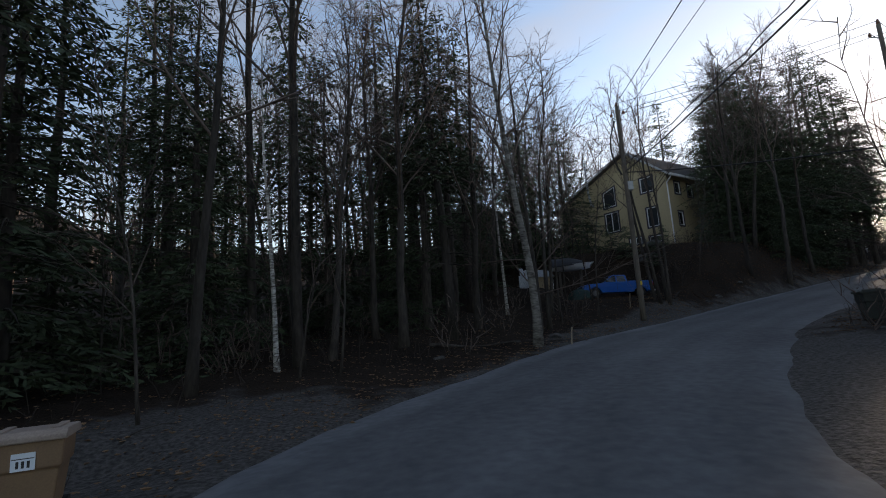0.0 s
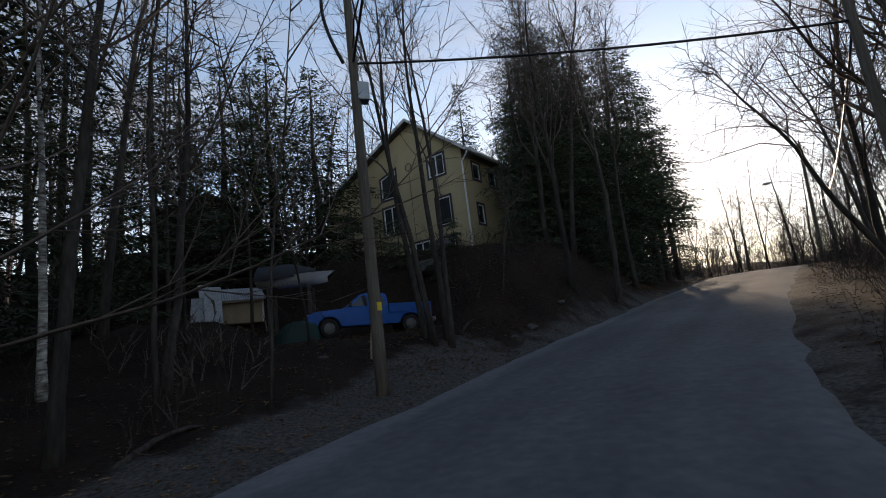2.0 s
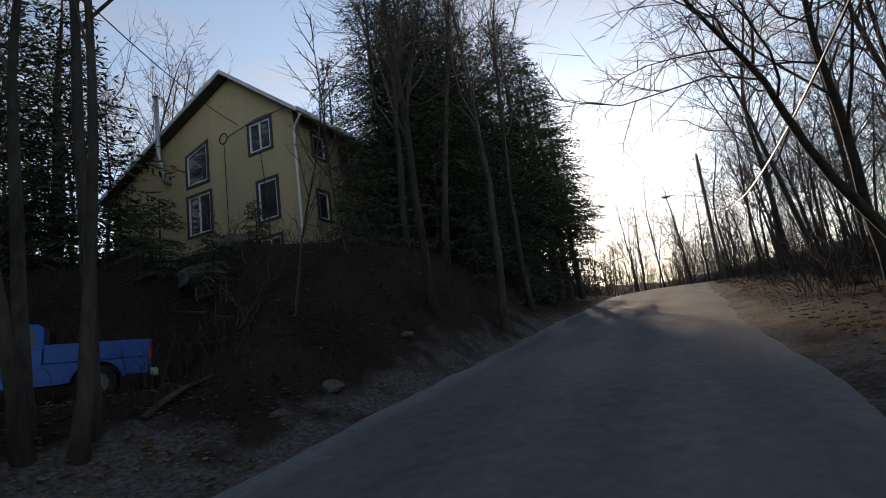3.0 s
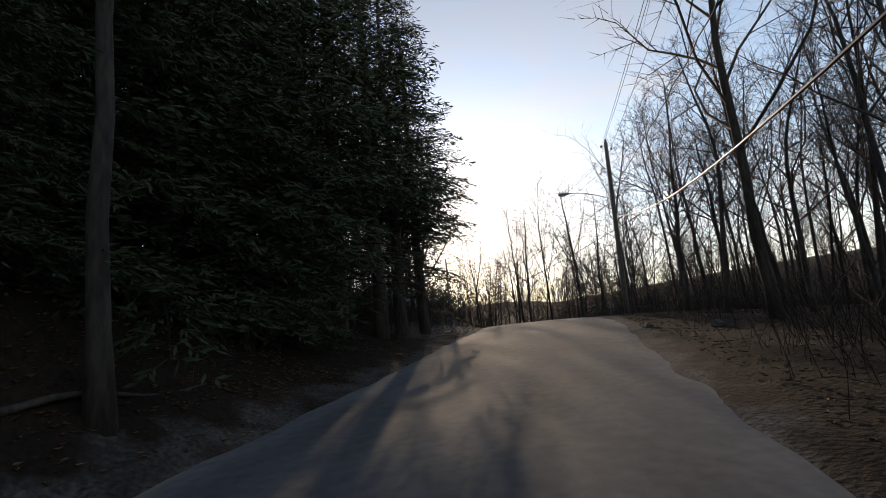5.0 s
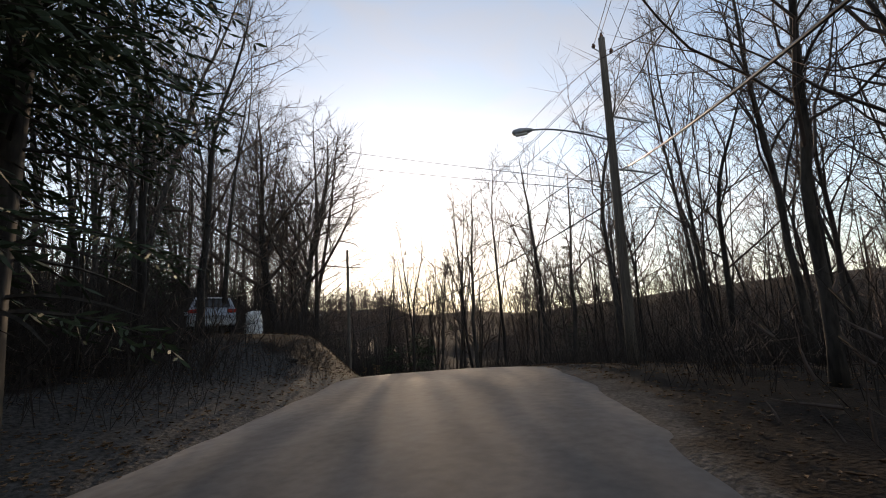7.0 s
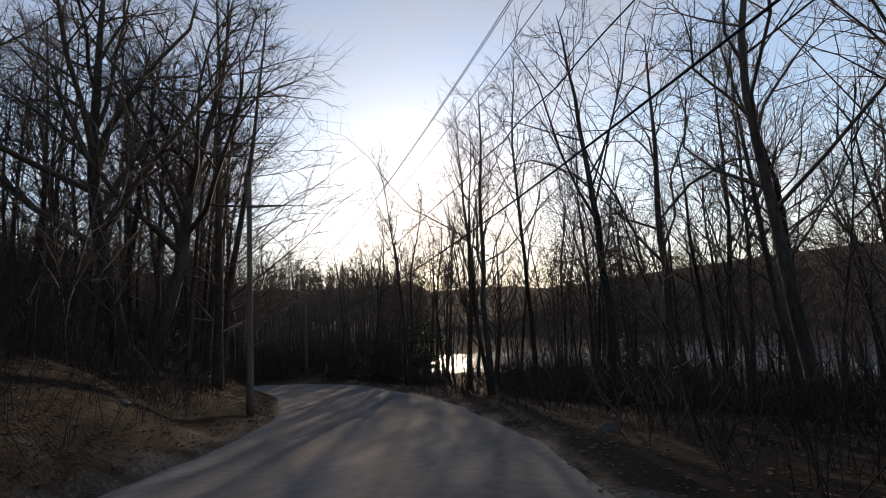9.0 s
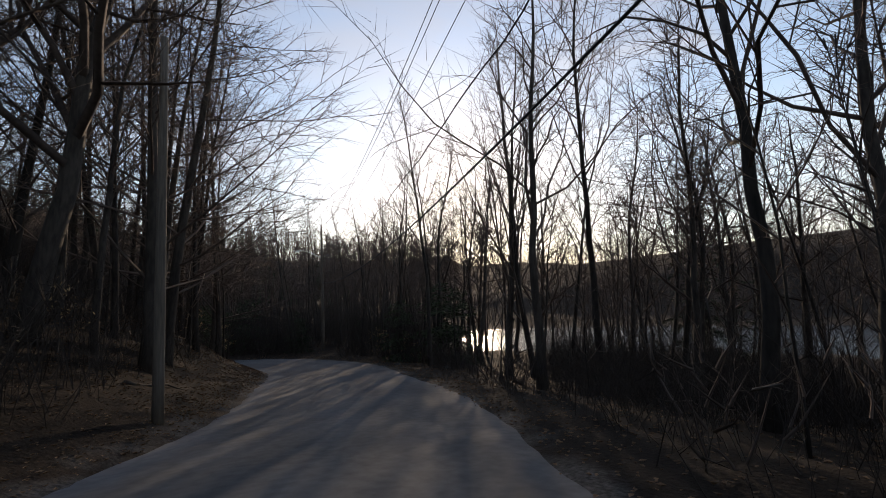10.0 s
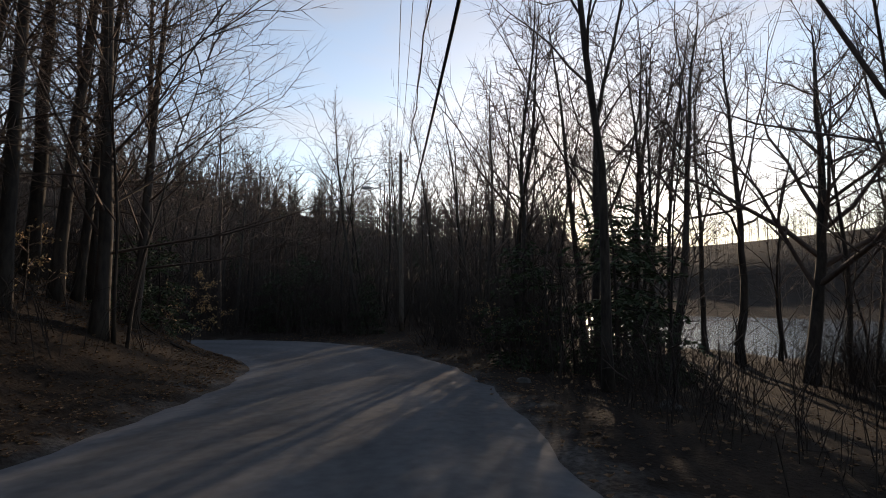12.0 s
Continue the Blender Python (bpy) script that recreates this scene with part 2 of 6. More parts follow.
# rise of the ground beside the road at 3, 8, 20, 50 and 120 m from its edge, at stations along it
REACH = [0, 1.2, 3, 8, 20, 50, 120]
STATION = [-30, 5, 14, 21, 28, 36, 46, 58, 70, 84, 100, 130]
LEFT_RISE = [[0, .05, .1, .3, 1.0, 3, 7], [0, .05, .12, .45, 1.5, 5, 9], [0, .05, .25, .9, 2.6, 7, 12], [0, .08, .4, 1.4, 3.2, 8, 12], [0, .25, 1.0, 3.4, 4.6, 6, 10],
             [0, .25, .9, 2.4, 4.0, 6, 9], [0, .2, .7, 1.6, 3.0, 6, 9], [0, .2, .6, 1.3, 1.9, 5, 10], [0, .3, 1.0, 2.5, 4.6, 9, 16], [0, .5, 1.8, 4.7, 7.2, 12, 20],
             [0, .55, 1.7, 4.2, 6.6, 11, 20], [0, .3, .8, 2.2, 4.5, 10, 20]]
RIGHT_RISE = [[0, 0, .1, .3, 1.0, 2, 4], [0, 0, .1, .3, 1.0, 2, 4], [0, .05, .15, .5, 1.2, 2.5, 4], [0, .08, .25, .9, 2.0, 3, 4], [0, .08, .3, 1.0, 2.0, 2.5, 2],
              [0, .05, .2, .4, .6, -.5, -3], [0, 0, 0, -.4, -1.6, -4, -7], [0, -.05, -.1, -.4, -1.3, -4.5, -9], [0, -.05, -.15, -.6, -1.9, -5.0, -9], [0, -.1, -.35, -1.3, -3.4, -6, -9],
              [0, -.05, -.2, -.8, -1.2, 1.0, 5.0], [0, .1, .4, 1.2, 2.5, 6, 12]]


def beside(x, y):
    """For places (arrays): the station along the road, the offset to the right of its middle, and the road's height there."""
    x, y = np.atleast_1d(np.asarray(x, float)), np.atleast_1d(np.asarray(y, float))
    near = np.empty(len(x), int)
    for a in range(0, len(x), 4000):
        d = (x[a:a + 4000, None] - CENTRE[:, 0]) ** 2 + (y[a:a + 4000, None] - CENTRE[:, 1]) ** 2
        near[a:a + 4000] = d.argmin(1)
    dx, dy = x - CENTRE[near, 0], y - CENTRE[near, 1]
    side = np.sign(dx * SIDE[near, 0] + dy * SIDE[near, 1])
    return ALONG[near], np.hypot(dx, dy) * side, CENTRE[near, 2]


def rises(table, u, e):
    t = np.array(table)
    cols = np.stack([np.interp(u, STATION, t[:, k]) for k in range(len(REACH))], 1)
    k = np.clip(np.searchsorted(REACH, e, side="right") - 1, 0, len(REACH) - 2)
    r = np.array(REACH, float)
    w = np.clip((e - r[k]) / (r[k + 1] - r[k]), 0, 1)
    n = np.arange(len(e))
    return cols[n, k] * (1 - w) + cols[n, k + 1] * w


def bumps(x, y):
    """Fine unevenness of the woods' floor."""
    return (0.5 * np.sin(x * 0.83 + 1.3 * np.sin(y * 0.37)) * np.sin(y * 0.71 + 0.9 * np.sin(x * 0.43)) + 0.3 * np.sin(x * 2.1 + y * 1.3) * np.sin(y * 1.9 - x * 0.7)
            + 0.2 * np.sin(x * 4.7 - y * 2.2) * np.sin(y * 5.1 + x * 1.1))


def hill(x, y, cx, cy, rx, ry, h, turn=0.0):
    c, s = math.cos(turn), math.sin(turn)
    a, b = ((x - cx) * c + (y - cy) * s) / rx, (-(x - cx) * s + (y - cy) * c) / ry
    return h * np.exp(-(a * a + b * b))


# levelled places: x, y, radius, height (house, pickup, sheds, car by the far house)
PADS = [(15.2, 37.2, 6.5, 5.7), (5.3, 29.4, 2.3, 3.25), (9.6, 25.6, 1.8, 1.75), (9.8, 27.5, 2.1, 2.36), (3.6, 47.5, 5.0, 8.8), (-3.7, 4.3, 1.4, -0.2), (43.6, 50.4, 3.2, 5.85)]


def ground_height(x, y):
    x, y = np.atleast_1d(np.asarray(x, float)), np.atleast_1d(np.asarray(y, float))
    u, d, z = beside(x, y)
    e = np.maximum(np.abs(d) - HALF, 0)
    rise = np.where(d < 0, rises(LEFT_RISE, u, e), rises(RIGHT_RISE, u, e))
    out = z + rise
    for px, py, pr, pz in PADS:
        w = np.clip(1.8 - 0.8 * np.hypot(x - px, y - py) / pr, 0, 1)
        w = w * w * (3 - 2 * w) * np.clip(e / 2, 0, 1)
        out = out * (1 - w) + pz * w
    out = out + bumps(x, y) * 0.13 * np.clip(e / 3, 0, 1)
    out = out - 0.09 * np.clip((HALF + 0.15 - np.abs(d)) / 0.5, 0, 1)
    # basin of the lake, then the hills round it
    basin = np.clip(((x - 52) * 0.78 + (y - 44) * 0.62 - 39 + 3 * np.sin(y * 0.06)) / 8, 0, 1) * np.clip((165 - y + 0.55 * x) / 20, 0, 1)
    basin = basin * np.clip(((x - 59.6) * 0.73 - (y - 58) * 0.68 + 3) / 6, 0, 1)  # wooded headland north of the open water
    out = out * (1 - basin) + basin * (LAKE_Z - 1.5)
    far = np.clip((np.hypot(x - 50, y - 45) - 75) / 90, 0, 1) ** 2
    hills = (hill(x, y, 300, 250, 120, 90, 13, 0.5) + hill(x, y, 285, 110, 90, 95, 15) + hill(x, y, 270, 0, 100, 90, 15) + hill(x, y, 40, 205, 70, 45, 19, -0.2)
             + hill(x, y, 160, 330, 120, 70, 14) + hill(x, y, -130, 120, 90, 130, 20) + hill(x, y, 60, -220, 260, 110, 10) + hill(x, y, 900, 700, 500, 600, 50) + hill(x, y, 1100, -100, 500, 600, 55)
             + hill(x, y, 100, 1200, 900, 500, 50))
    return out + far * hills


# ---- building helpers ----
class Solid:
    """Gathers points and faces of one mesh."""

    def __init__(self):
        self.v, self.f, self.n = [], [], 0

    def add(self, points, faces):
        self.v.append(np.asarray(points, float).reshape(-1, 3))
        k = self.n
        self.f += [tuple(i + k for i in f) for f in faces]
        self.n += len(self.v[-1])
        return self

    def tube(self, path, radii, sides, closed=True):
        """A tapered tube along the path; a last radius of 0 makes a tip."""
        p, r = np.asarray(path, float), np.asarray(radii, float)
        d = np.gradient(p, axis=0)
        d /= np.linalg.norm(d, axis=1)[:, None] + 1e-9
        ref = np.array([0.31, 0.17, 0.93]) if abs(d[0, 2]) < 0.8 else np.array([0.95, 0.2, 0.1])
        a = np.cross(d, ref)
        a /= np.linalg.norm(a, axis=1)[:, None] + 1e-9
        b = np.cross(d, a)
        w = np.arange(sides) * 2 * np.pi / sides
        tip = r[-1] == 0
        m = len(p) - 1 if tip else len(p)
        rings = p[:m, None] + r[:m, None, None] * (np.cos(w)[:, None] * a[:m, None] + np.sin(w)[:, None] * b[:m, None])
        v = rings.reshape(-1, 3)
        f = []
        for i in range(m - 1):
            o = i * sides
            f += [(o + j, o + (j + 1) % sides, o + sides + (j + 1) % sides, o + sides + j) for j in range(sides)]
        o = (m - 1) * sides
        if tip:
            v = np.vstack([v, p[-1]])
            f += [(o + j, o + (j + 1) % sides, len(v) - 1) for j in range(sides)]
        elif closed:
            f.append(tuple(o + j for j in range(sides)))
        if closed:
            f.append(tuple(range(sides - 1, -1, -1)))
        return self.add(v, f)

    def box(self, x0, y0, z0, x1, y1, z1):
        v = [(x0, y0, z0), (x1, y0, z0), (x1, y1, z0), (x0, y1, z0), (x0, y0, z1), (x1, y0, z1), (x1, y1, z1), (x0, y1, z1)]
        return self.add(v, [(3, 2, 1, 0), (4, 5, 6, 7), (0, 1, 5, 4), (1, 2, 6, 5), (2, 3, 7, 6), (3, 0, 4, 7)])

    def prism(self, outline, y0, y1):
        """An outline in x and z, drawn out from y0 to y1."""
        k = len(outline)
        v = [(x, y0, z) for x, z in outline] + [(x, y1, z) for x, z in outline]
        return self.add(v, [tuple(range(k)), tuple(range(2 * k - 1, k - 1, -1))] + [(i, i + k, (i + 1) % k + k, (i + 1) % k) for i in range(k)])

    def mesh(self, name, mat, smooth=False, bevel=0.0):
        me = bpy.data.meshes.new(name)
        v = np.vstack(self.v)
        if bevel:
            bm = bmesh.new()
            vs = [bm.verts.new(p) for p in v]
            for f in self.f:
                bm.faces.new([vs[i] for i in f])
            bmesh.ops.recalc_face_normals(bm, faces=bm.faces)
            bmesh.ops.bevel(bm, geom=[e for e in bm.edges if len(e.link_faces) == 2 and e.calc_face_angle(0) > 0.5], offset=bevel, segments=2, affect="EDGES", profile=0.5)
            bm.to_mesh(me)
            bm.free()
        else:
            me.from_pydata(v.tolist(), [], self.f)
        me.materials.append(mat)
        if smooth:
            me.polygons.foreach_set("use_smooth", [True] * len(me.polygons))
        me.update()
        return me


def thing(name, m, label, category, group=""):
    ob = new(name)
    ob.empty_display_size = 0.3
    ob.matrix_world = m
    return tagged(ob, label, category, group)


def part(name, solid, mat, parent, label="", smooth=False, bevel=0.0, m=None):
    """One mesh under a thing or a part, in the parent's own axes."""
    ob = new(name, solid.mesh(name, mat, smooth, bevel) if isinstance(solid, Solid) else solid)
    ob.parent = parent
    if m is not None:
        ob.matrix_basis = m
    return tagged(ob, label)


def height(x, y):
    return float(ground_height(x, y)[0])


# ---- ground, road, lake ----
def spaced(lo, hi, step, far):
    core = np.arange(lo, hi + 0.01, step)
    grow, s, out = [], step, hi
    while out < far:
        s *= 1.13
        out += s
        grow.append(out)
    grow2, s, out = [], step, lo
    while out > -far:
        s *= 1.13
        out -= s
        grow2.append(out)
    return np.r_[grow2[::-1], core, grow]


def build_ground():
    xs, ys = spaced(-14, 84, 0.75, 2600), spaced(-8, 100, 0.75, 2600)
    gx, gy = np.meshgrid(xs, ys)
    z = ground_height(gx.ravel(), gy.ravel())
    nx, ny = len(xs), len(ys)
    i = np.arange(nx * ny).reshape(ny, nx)
    quads = np.stack([i[:-1, :-1], i[:-1, 1:], i[1:, 1:], i[1:, :-1]], -1).reshape(-1, 4)
    me = bpy.data.meshes.new("ground")
    me.from_pydata(np.stack([gx.ravel(), gy.ravel(), z], 1).tolist(), [], quads.tolist())
    me.polygons.foreach_set("use_smooth", [True] * len(me.polygons))
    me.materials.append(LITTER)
    u, d, _ = beside(gx.ravel(), gy.ravel())
    e = np.maximum(np.abs(d) - HALF, 0)
    soft = lambda v, a, c: np.clip((v - a) / (c - a), 0, 1)
    verge = np.where(u < 62, 0.5, 0.42) * (1 - soft(e, 0.1, 1.2))
    left, right = d < 0, d > 0
    for side, u0, u1, reach in ((left, -9, 6, 5.0), (left, 17, 25, 2.4), (left, 55, 63, 4.5), (right, -14, 14, 7.0)):
        verge = np.maximum(verge, 0.7 * side * soft(u, u0 - 3, u0) * (1 - soft(u, u1, u1 + 3)) * (1 - soft(e, reach * 0.6, reach)))
    verge = np.maximum(verge, 0.42 * right * soft(u, 10, 16) * (1 - soft(u, 34, 40)) * (1 - soft(e, 1.0, 2.4)))
    me.attributes.new("verge", "FLOAT", "POINT").data.foreach_set("value", verge.astype(np.float32))
    tagged(new("ground", me), "brown forest floor covered with leaf litter", "ground", "", "structure")


def build_road():
    keep = (ALONG > -34) & (ALONG < 135)
    c, s, al = CENTRE[keep], SIDE[keep], ALONG[keep]
    cross = np.array([-3.25, -2.85, -2.3, -1.6, -0.8, 0, 0.8, 1.6, 2.3, 2.85, 3.25])
    crown = np.array([-0.14, -0.03, 0.012, 0.03, 0.045, 0.05, 0.045, 0.03, 0.012, -0.03, -0.14])
    edge = np.array([1, 1, 0.4, 0, 0, 0, 0, 0, 0.4, 1, 1])
    rag = 0.14 * np.sin(al * 0.5) + 0.05 * np.sin(al * 1.6 + 1) + 0.03 * np.sin(al * 3.7)
    rag2 = 0.14 * np.sin(al * 0.45 + 2) + 0.05 * np.sin(al * 1.8) + 0.03 * np.sin(al * 3.9 + 1)
    v, uv = [], []
    for k in range(len(c)):
        near = 0.9 * min(1, max(0, (6 - al[k]) / 4))
        off = cross + edge * np.where(cross < 0, near - rag[k], rag2[k])
        x, y = c[k, 0] + s[k, 0] * off, c[k, 1] + s[k, 1] * off
        z = c[k, 2] + crown + 0.012 * np.sin(al[k] * 1.7 + cross * 2) * (1 - edge)
        v += np.stack([x, y, z], 1).tolist()
        uv += [(al[k], o) for o in cross]
    w = len(cross)
    f = [(a * w + b, a * w + b + 1, (a + 1) * w + b + 1, (a + 1) * w + b) for a in range(len(c) - 1) for b in range(w - 1)]
    me = bpy.data.meshes.new("road")
    me.from_pydata(v, [], f)
    layer = me.uv_layers.new(name="along_across")
    idx = np.empty(len(me.loops), int)
    me.loops.foreach_get("vertex_index", idx)
    layer.data.foreach_set("uv", np.array(uv)[idx].ravel())
    me.polygons.foreach_set("use_smooth", [True] * len(me.polygons))
    me.materials.append(ROAD)
    tagged(new("road", me), "worn grey country road with pale gravel edges", "road", "", "structure")


def build_lake():
    b = Solid().add([(20, -160, LAKE_Z), (520, -160, LAKE_Z), (520, 420, LAKE_Z), (20, 420, LAKE_Z)], [(0, 1, 2, 3)])
    tagged(new("lake_water", b.mesh("lake_water", WATER)), "still lake reflecting the low evening sun", "water", "", "structure")


build_ground()
build_road()
build_lake()


# ---- trees ----
def unit(v):
    return v / (np.linalg.norm(v) + 1e-9)


def turned(d, angle, about, rng):
    """The direction d, bent by angle towards the side given by about."""
    a = unit(np.cross(d, np.array([0.2, 0.3, 1.0]) if abs(d[2]) < 0.9 else np.array([1.0, 0.1, 0.0])))
    b = np.cross(d, a)
    return unit(d * math.cos(angle) + (a * math.cos(about) + b * math.sin(about)) * math.sin(angle))


class Bare:
    """How one kind of leafless tree grows, level by level: trunk, limb, branch, twig."""

    def __init__(self, seed, tall=14.0, radius=0.16, limbs=16, first=0.35, angle=(45, 45, 40), reach=0.34, kids=(5, 6), lift=(0.02, 0.10, 0.06), wobble=(0.035, 0.10, 0.16, 0.2), stems=1, lean=0.05, twig=0.0075, droop=0.0, forks=0, aim=(0, 0), sides=3, limb=0.5, coarse=False, fork=0.46):
        self.fork = fork
        self.rng = np.random.default_rng(seed)
        self.tall, self.radius, self.limbs, self.first, self.angle, self.reach, self.kids, self.lift, self.wobble = tall, radius, limbs, first, angle, reach, kids, lift, wobble
        self.stems, self.lean, self.twig, self.droop, self.forks, self.sides, self.limb, self.coarse = stems, lean, twig, droop, forks, sides, limb, coarse
        self.wood, self.fine = Solid(), Solid()
        for k in range(stems):
            d = unit(np.array([self.rng.normal(0, lean) + aim[0], self.rng.normal(0, lean) + aim[1], 1.0]))
            base = np.array([0.0, 0.0, -0.3])
            if stems > 1:
                w = 2 * math.pi * k / stems + self.rng.uniform(0, 0.6)
                base[:2] += 0.3 * np.array([math.cos(w), math.sin(w)])
                d = unit(d + 0.13 * np.array([math.cos(w), math.sin(w), 0]))
            size = self.rng.uniform(0.8, 1.0) if stems > 1 else 1.0
            self.grow(base, d, tall * size, radius * size, 0)

    def line(self, p, d, length, level):
        n = ((8, 3, 1, 1) if self.coarse else (12, 5, 2, 1) if self.radius > 0.06 else (7, 3, 2, 1))[level]
        pts, ways = [p], [d]
        lift = (self.lift[0], self.lift[1], self.lift[2], self.lift[2])[level]
        for _ in range(n):
            d = unit(d + self.rng.normal(0, self.wobble[level], 3) + np.array([0, 0, lift - (self.droop if level > 1 else 0)]))
            p = p + d * length / n
            pts.append(p)
            ways.append(d)
        return np.array(pts), ways

    def grow(self, p, d, length, r, level):
        rng = self.rng
        pts, ways = self.line(p, d, length, level)
        n = len(pts) - 1
        t = np.linspace(0, 1, n + 1)
        if level == 0:
            radii = r * (1 - 0.86 * t ** 0.9)
            radii[0] *= 1.35
            radii[-1] = 0.012
            self.wood.tube(pts, radii, 6 if self.coarse else 8 if r > 0.06 else 4)
        elif level == 1:
            radii = r * (1 - 0.75 * t)
            radii[-1] = self.twig
            self.fine.tube(pts, radii, self.sides, closed=False)
        else:
            radii = r * (1 - 0.6 * t)
            radii[-1] = 0
            self.fine.tube(pts, radii, 3, closed=False)
        if level == 3:
            return
        count = (self.limbs, self.kids[0], self.kids[1])[level]
        start = (self.first, 0.22, 0.15)[level]
        spin = rng.uniform(0, 6.28)
        for k in range(count):
            f = start + (1 - start) * ((k + rng.uniform(0.1, 0.9)) / count)
            if level and k == count - 1:
                f = 0.98
            i = min(int(f * n), n - 1)
            q = pts[i] + (pts[i + 1] - pts[i]) * (f * n - i)
            spin += 2.4 + rng.normal(0, 0.5)
            angle = radians(self.angle[level]) * rng.uniform(0.65, 1.25)
            if level and k == count - 1:
                angle *= 0.4
            way = turned(ways[i], angle, spin, rng)
            if level == 0:
                size = self.reach * self.tall * (1 - 0.72 * (f - start) / (1 - start)) * rng.uniform(0.7, 1.2)
                rr = max(radii[i] * self.limb, 0.02)
                if k < self.forks:
                    size, rr = self.tall * rng.uniform(0.42, 0.56), radii[i] * self.fork
                self.grow(q, way, size, rr, 1)
            elif level == 1:
                self.grow(q, way, length * rng.uniform(0.3, 0.55) * (1.1 - 0.4 * f), max(radii[i] * 0.5, self.twig * 1.5), 2)
            else:
                self.grow(q, way, length * rng.uniform(0.35, 0.65), self.twig * rng.uniform(0.8, 1.1), 3)

    def build(self, name, m, label, category="tree", group="", bark=None):
        top = thing(name, m, label, category, group)
        part("trunk", self.wood, bark or BARK, top, smooth=True)
        tagged(part("crown", self.fine, TWIG, top, smooth=True), "bare limbs and fine twigs", kind="stuff")
        return top


def conifer(name, m, seed, tall, spread, low, label, whorl=0.36, group="", step=0.3, leaf=0.3, bare_to=0.0, wide=0.085):
    """An evergreen: a straight trunk, drooping boughs with side shoots, and flat rows of needle tufts along each shoot."""
    rng = np.random.default_rng(seed)
    wood, green, boughs = Solid(), Solid(), Solid()
    z = np.linspace(-0.3, tall, 9)
    wood.tube(np.stack([0.04 * np.sin(z), 0.04 * np.cos(z * 0.7), z], 1), np.r_[0.015 * tall * (1 - z[:-1] / tall * 0.95), 0.01], 7)
    up = np.array([0, 0, 1.0])
    roots, ways, sides = [], [], []
    h = low
    while h < tall - 0.15:
        k = int(rng.integers(5, 8))
        w0 = rng.uniform(0, 6.28)
        for j in range(k):
            w = w0 + j * 6.283 / k + rng.normal(0, 0.25)
            f = min(0.985, max(low, h + rng.uniform(-0.6, 0.6) * whorl) / tall)
            size = spread * (1 - f ** 1.5) ** 0.85 * rng.uniform(0.6, 1.12) + 0.15
            if h < bare_to:
                size *= 0.6
            out, side = np.array([math.cos(w), math.sin(w), 0]), np.array([-math.sin(w), math.cos(w), 0])
            t = np.linspace(0, 1, 5)
            rise = rng.uniform(-0.05, 0.25) * (0.4 + f)
            line = out * (t * size)[:, None] + up * (f * tall + rise * size * t - (0.32 - 0.25 * f) * size * t ** 2)[:, None]
            boughs.tube(line, np.r_[0.03 * (1 - f) * (1 - t[:-1] * 0.8) + 0.006, 0.003], 3, closed=False)
            if h < bare_to and rng.random() < 0.75:
                continue
            for d in np.arange(min(0.35, size * 0.2), size + 0.01, step):
                q = np.array([np.interp(d / size, t, line[:, c]) for c in range(3)])
                for sign in (-1, 1):
                    long = (0.3 + 0.42 * (size - d) + 0.1 * spread * (1 - f)) * rng.uniform(0.6, 1.15)
                    way = unit(out * rng.uniform(0.45, 0.9) + side * sign * rng.uniform(0.6, 1.0) + up * rng.uniform(-0.5, 0.1))
                    flat = unit(np.cross(way, up + rng.normal(0, 0.3, 3)))
                    n = max(2, int(long / (leaf * 0.52)))
                    for i in range(n):
                        g = (i + rng.uniform(0.2, 0.8)) / n
                        root = q + way * long * g - up * 0.18 * long * g * g
                        for s_ in (-1, 1):
                            roots.append(root)
                            ways.append(unit(way * rng.uniform(0.5, 1.1) + flat * s_ * rng.uniform(0.5, 1.0) + up * rng.uniform(-0.55, 0.15)) * leaf * rng.uniform(0.7, 1.2) * (1.15 - 0.4 * g))
                            sides.append(rng.normal(0, 1, 3))
        h += whorl * rng.uniform(0.75, 1.25)
    roots, ways, sides = np.array(roots), np.array(ways), np.array(sides)
    across = np.cross(ways, sides)
    across *= (wide * 0.5 / (np.linalg.norm(across, axis=1) + 1e-9))[:, None]
    pts = np.stack([roots, roots + ways * 0.45 + across, roots + ways, roots + ways * 0.45 - across], 1).reshape(-1, 3)
    green.add(pts, (np.arange(len(roots))[:, None] * 4 + np.arange(4)).tolist())
    top = thing(name, m, label, "tree", group)
    part("trunk", wood, BARK, top, smooth=True)
    tagged(part("branchwork", boughs, BARK, top, "thin drooping boughs"), kind="stuff")
    tagged(part("crown", green, NEEDLE, top, "dark green needle sprays"), kind="stuff")
    return top


rnd = random.Random(11)


def stand(x, y, turn=0.0, size=1.0, tilt=(0, 0), tall=1.0):
    """A pose on the ground."""
    return Matrix.Translation((x, y, height(x, y) - 0.05)) @ Matrix.Rotation(radians(tilt[1]), 4, "Y") @ Matrix.Rotation(radians(tilt[0]), 4, "X") @ Matrix.Rotation(turn, 4, "Z") @ Matrix.Diagonal((size, size, size * tall, 1))


class Kinds:
    """Trees of one kind: each is built where it is first needed, then copied."""

    def __init__(self, make):
        self.make, self.first = make, None

    def put(self, m, label=""):
        if self.first is None:
            self.first = self.make(Matrix.Identity(4))
            self.first.matrix_world = m
            ob = self.first
            self.first_scale = True
            return tagged(ob, label)
        one = self.first
        ob = copy_thing(one, m @ Matrix.Diagonal((1 / one.scale[0], 1 / one.scale[1], 1 / one.scale[2], 1)))
        return tagged(ob, label)


def bare_kind(name, label, group, bark=None, **how):
    return Kinds(lambda m: Bare(**how).build(name, m, label, "tree", group, bark))


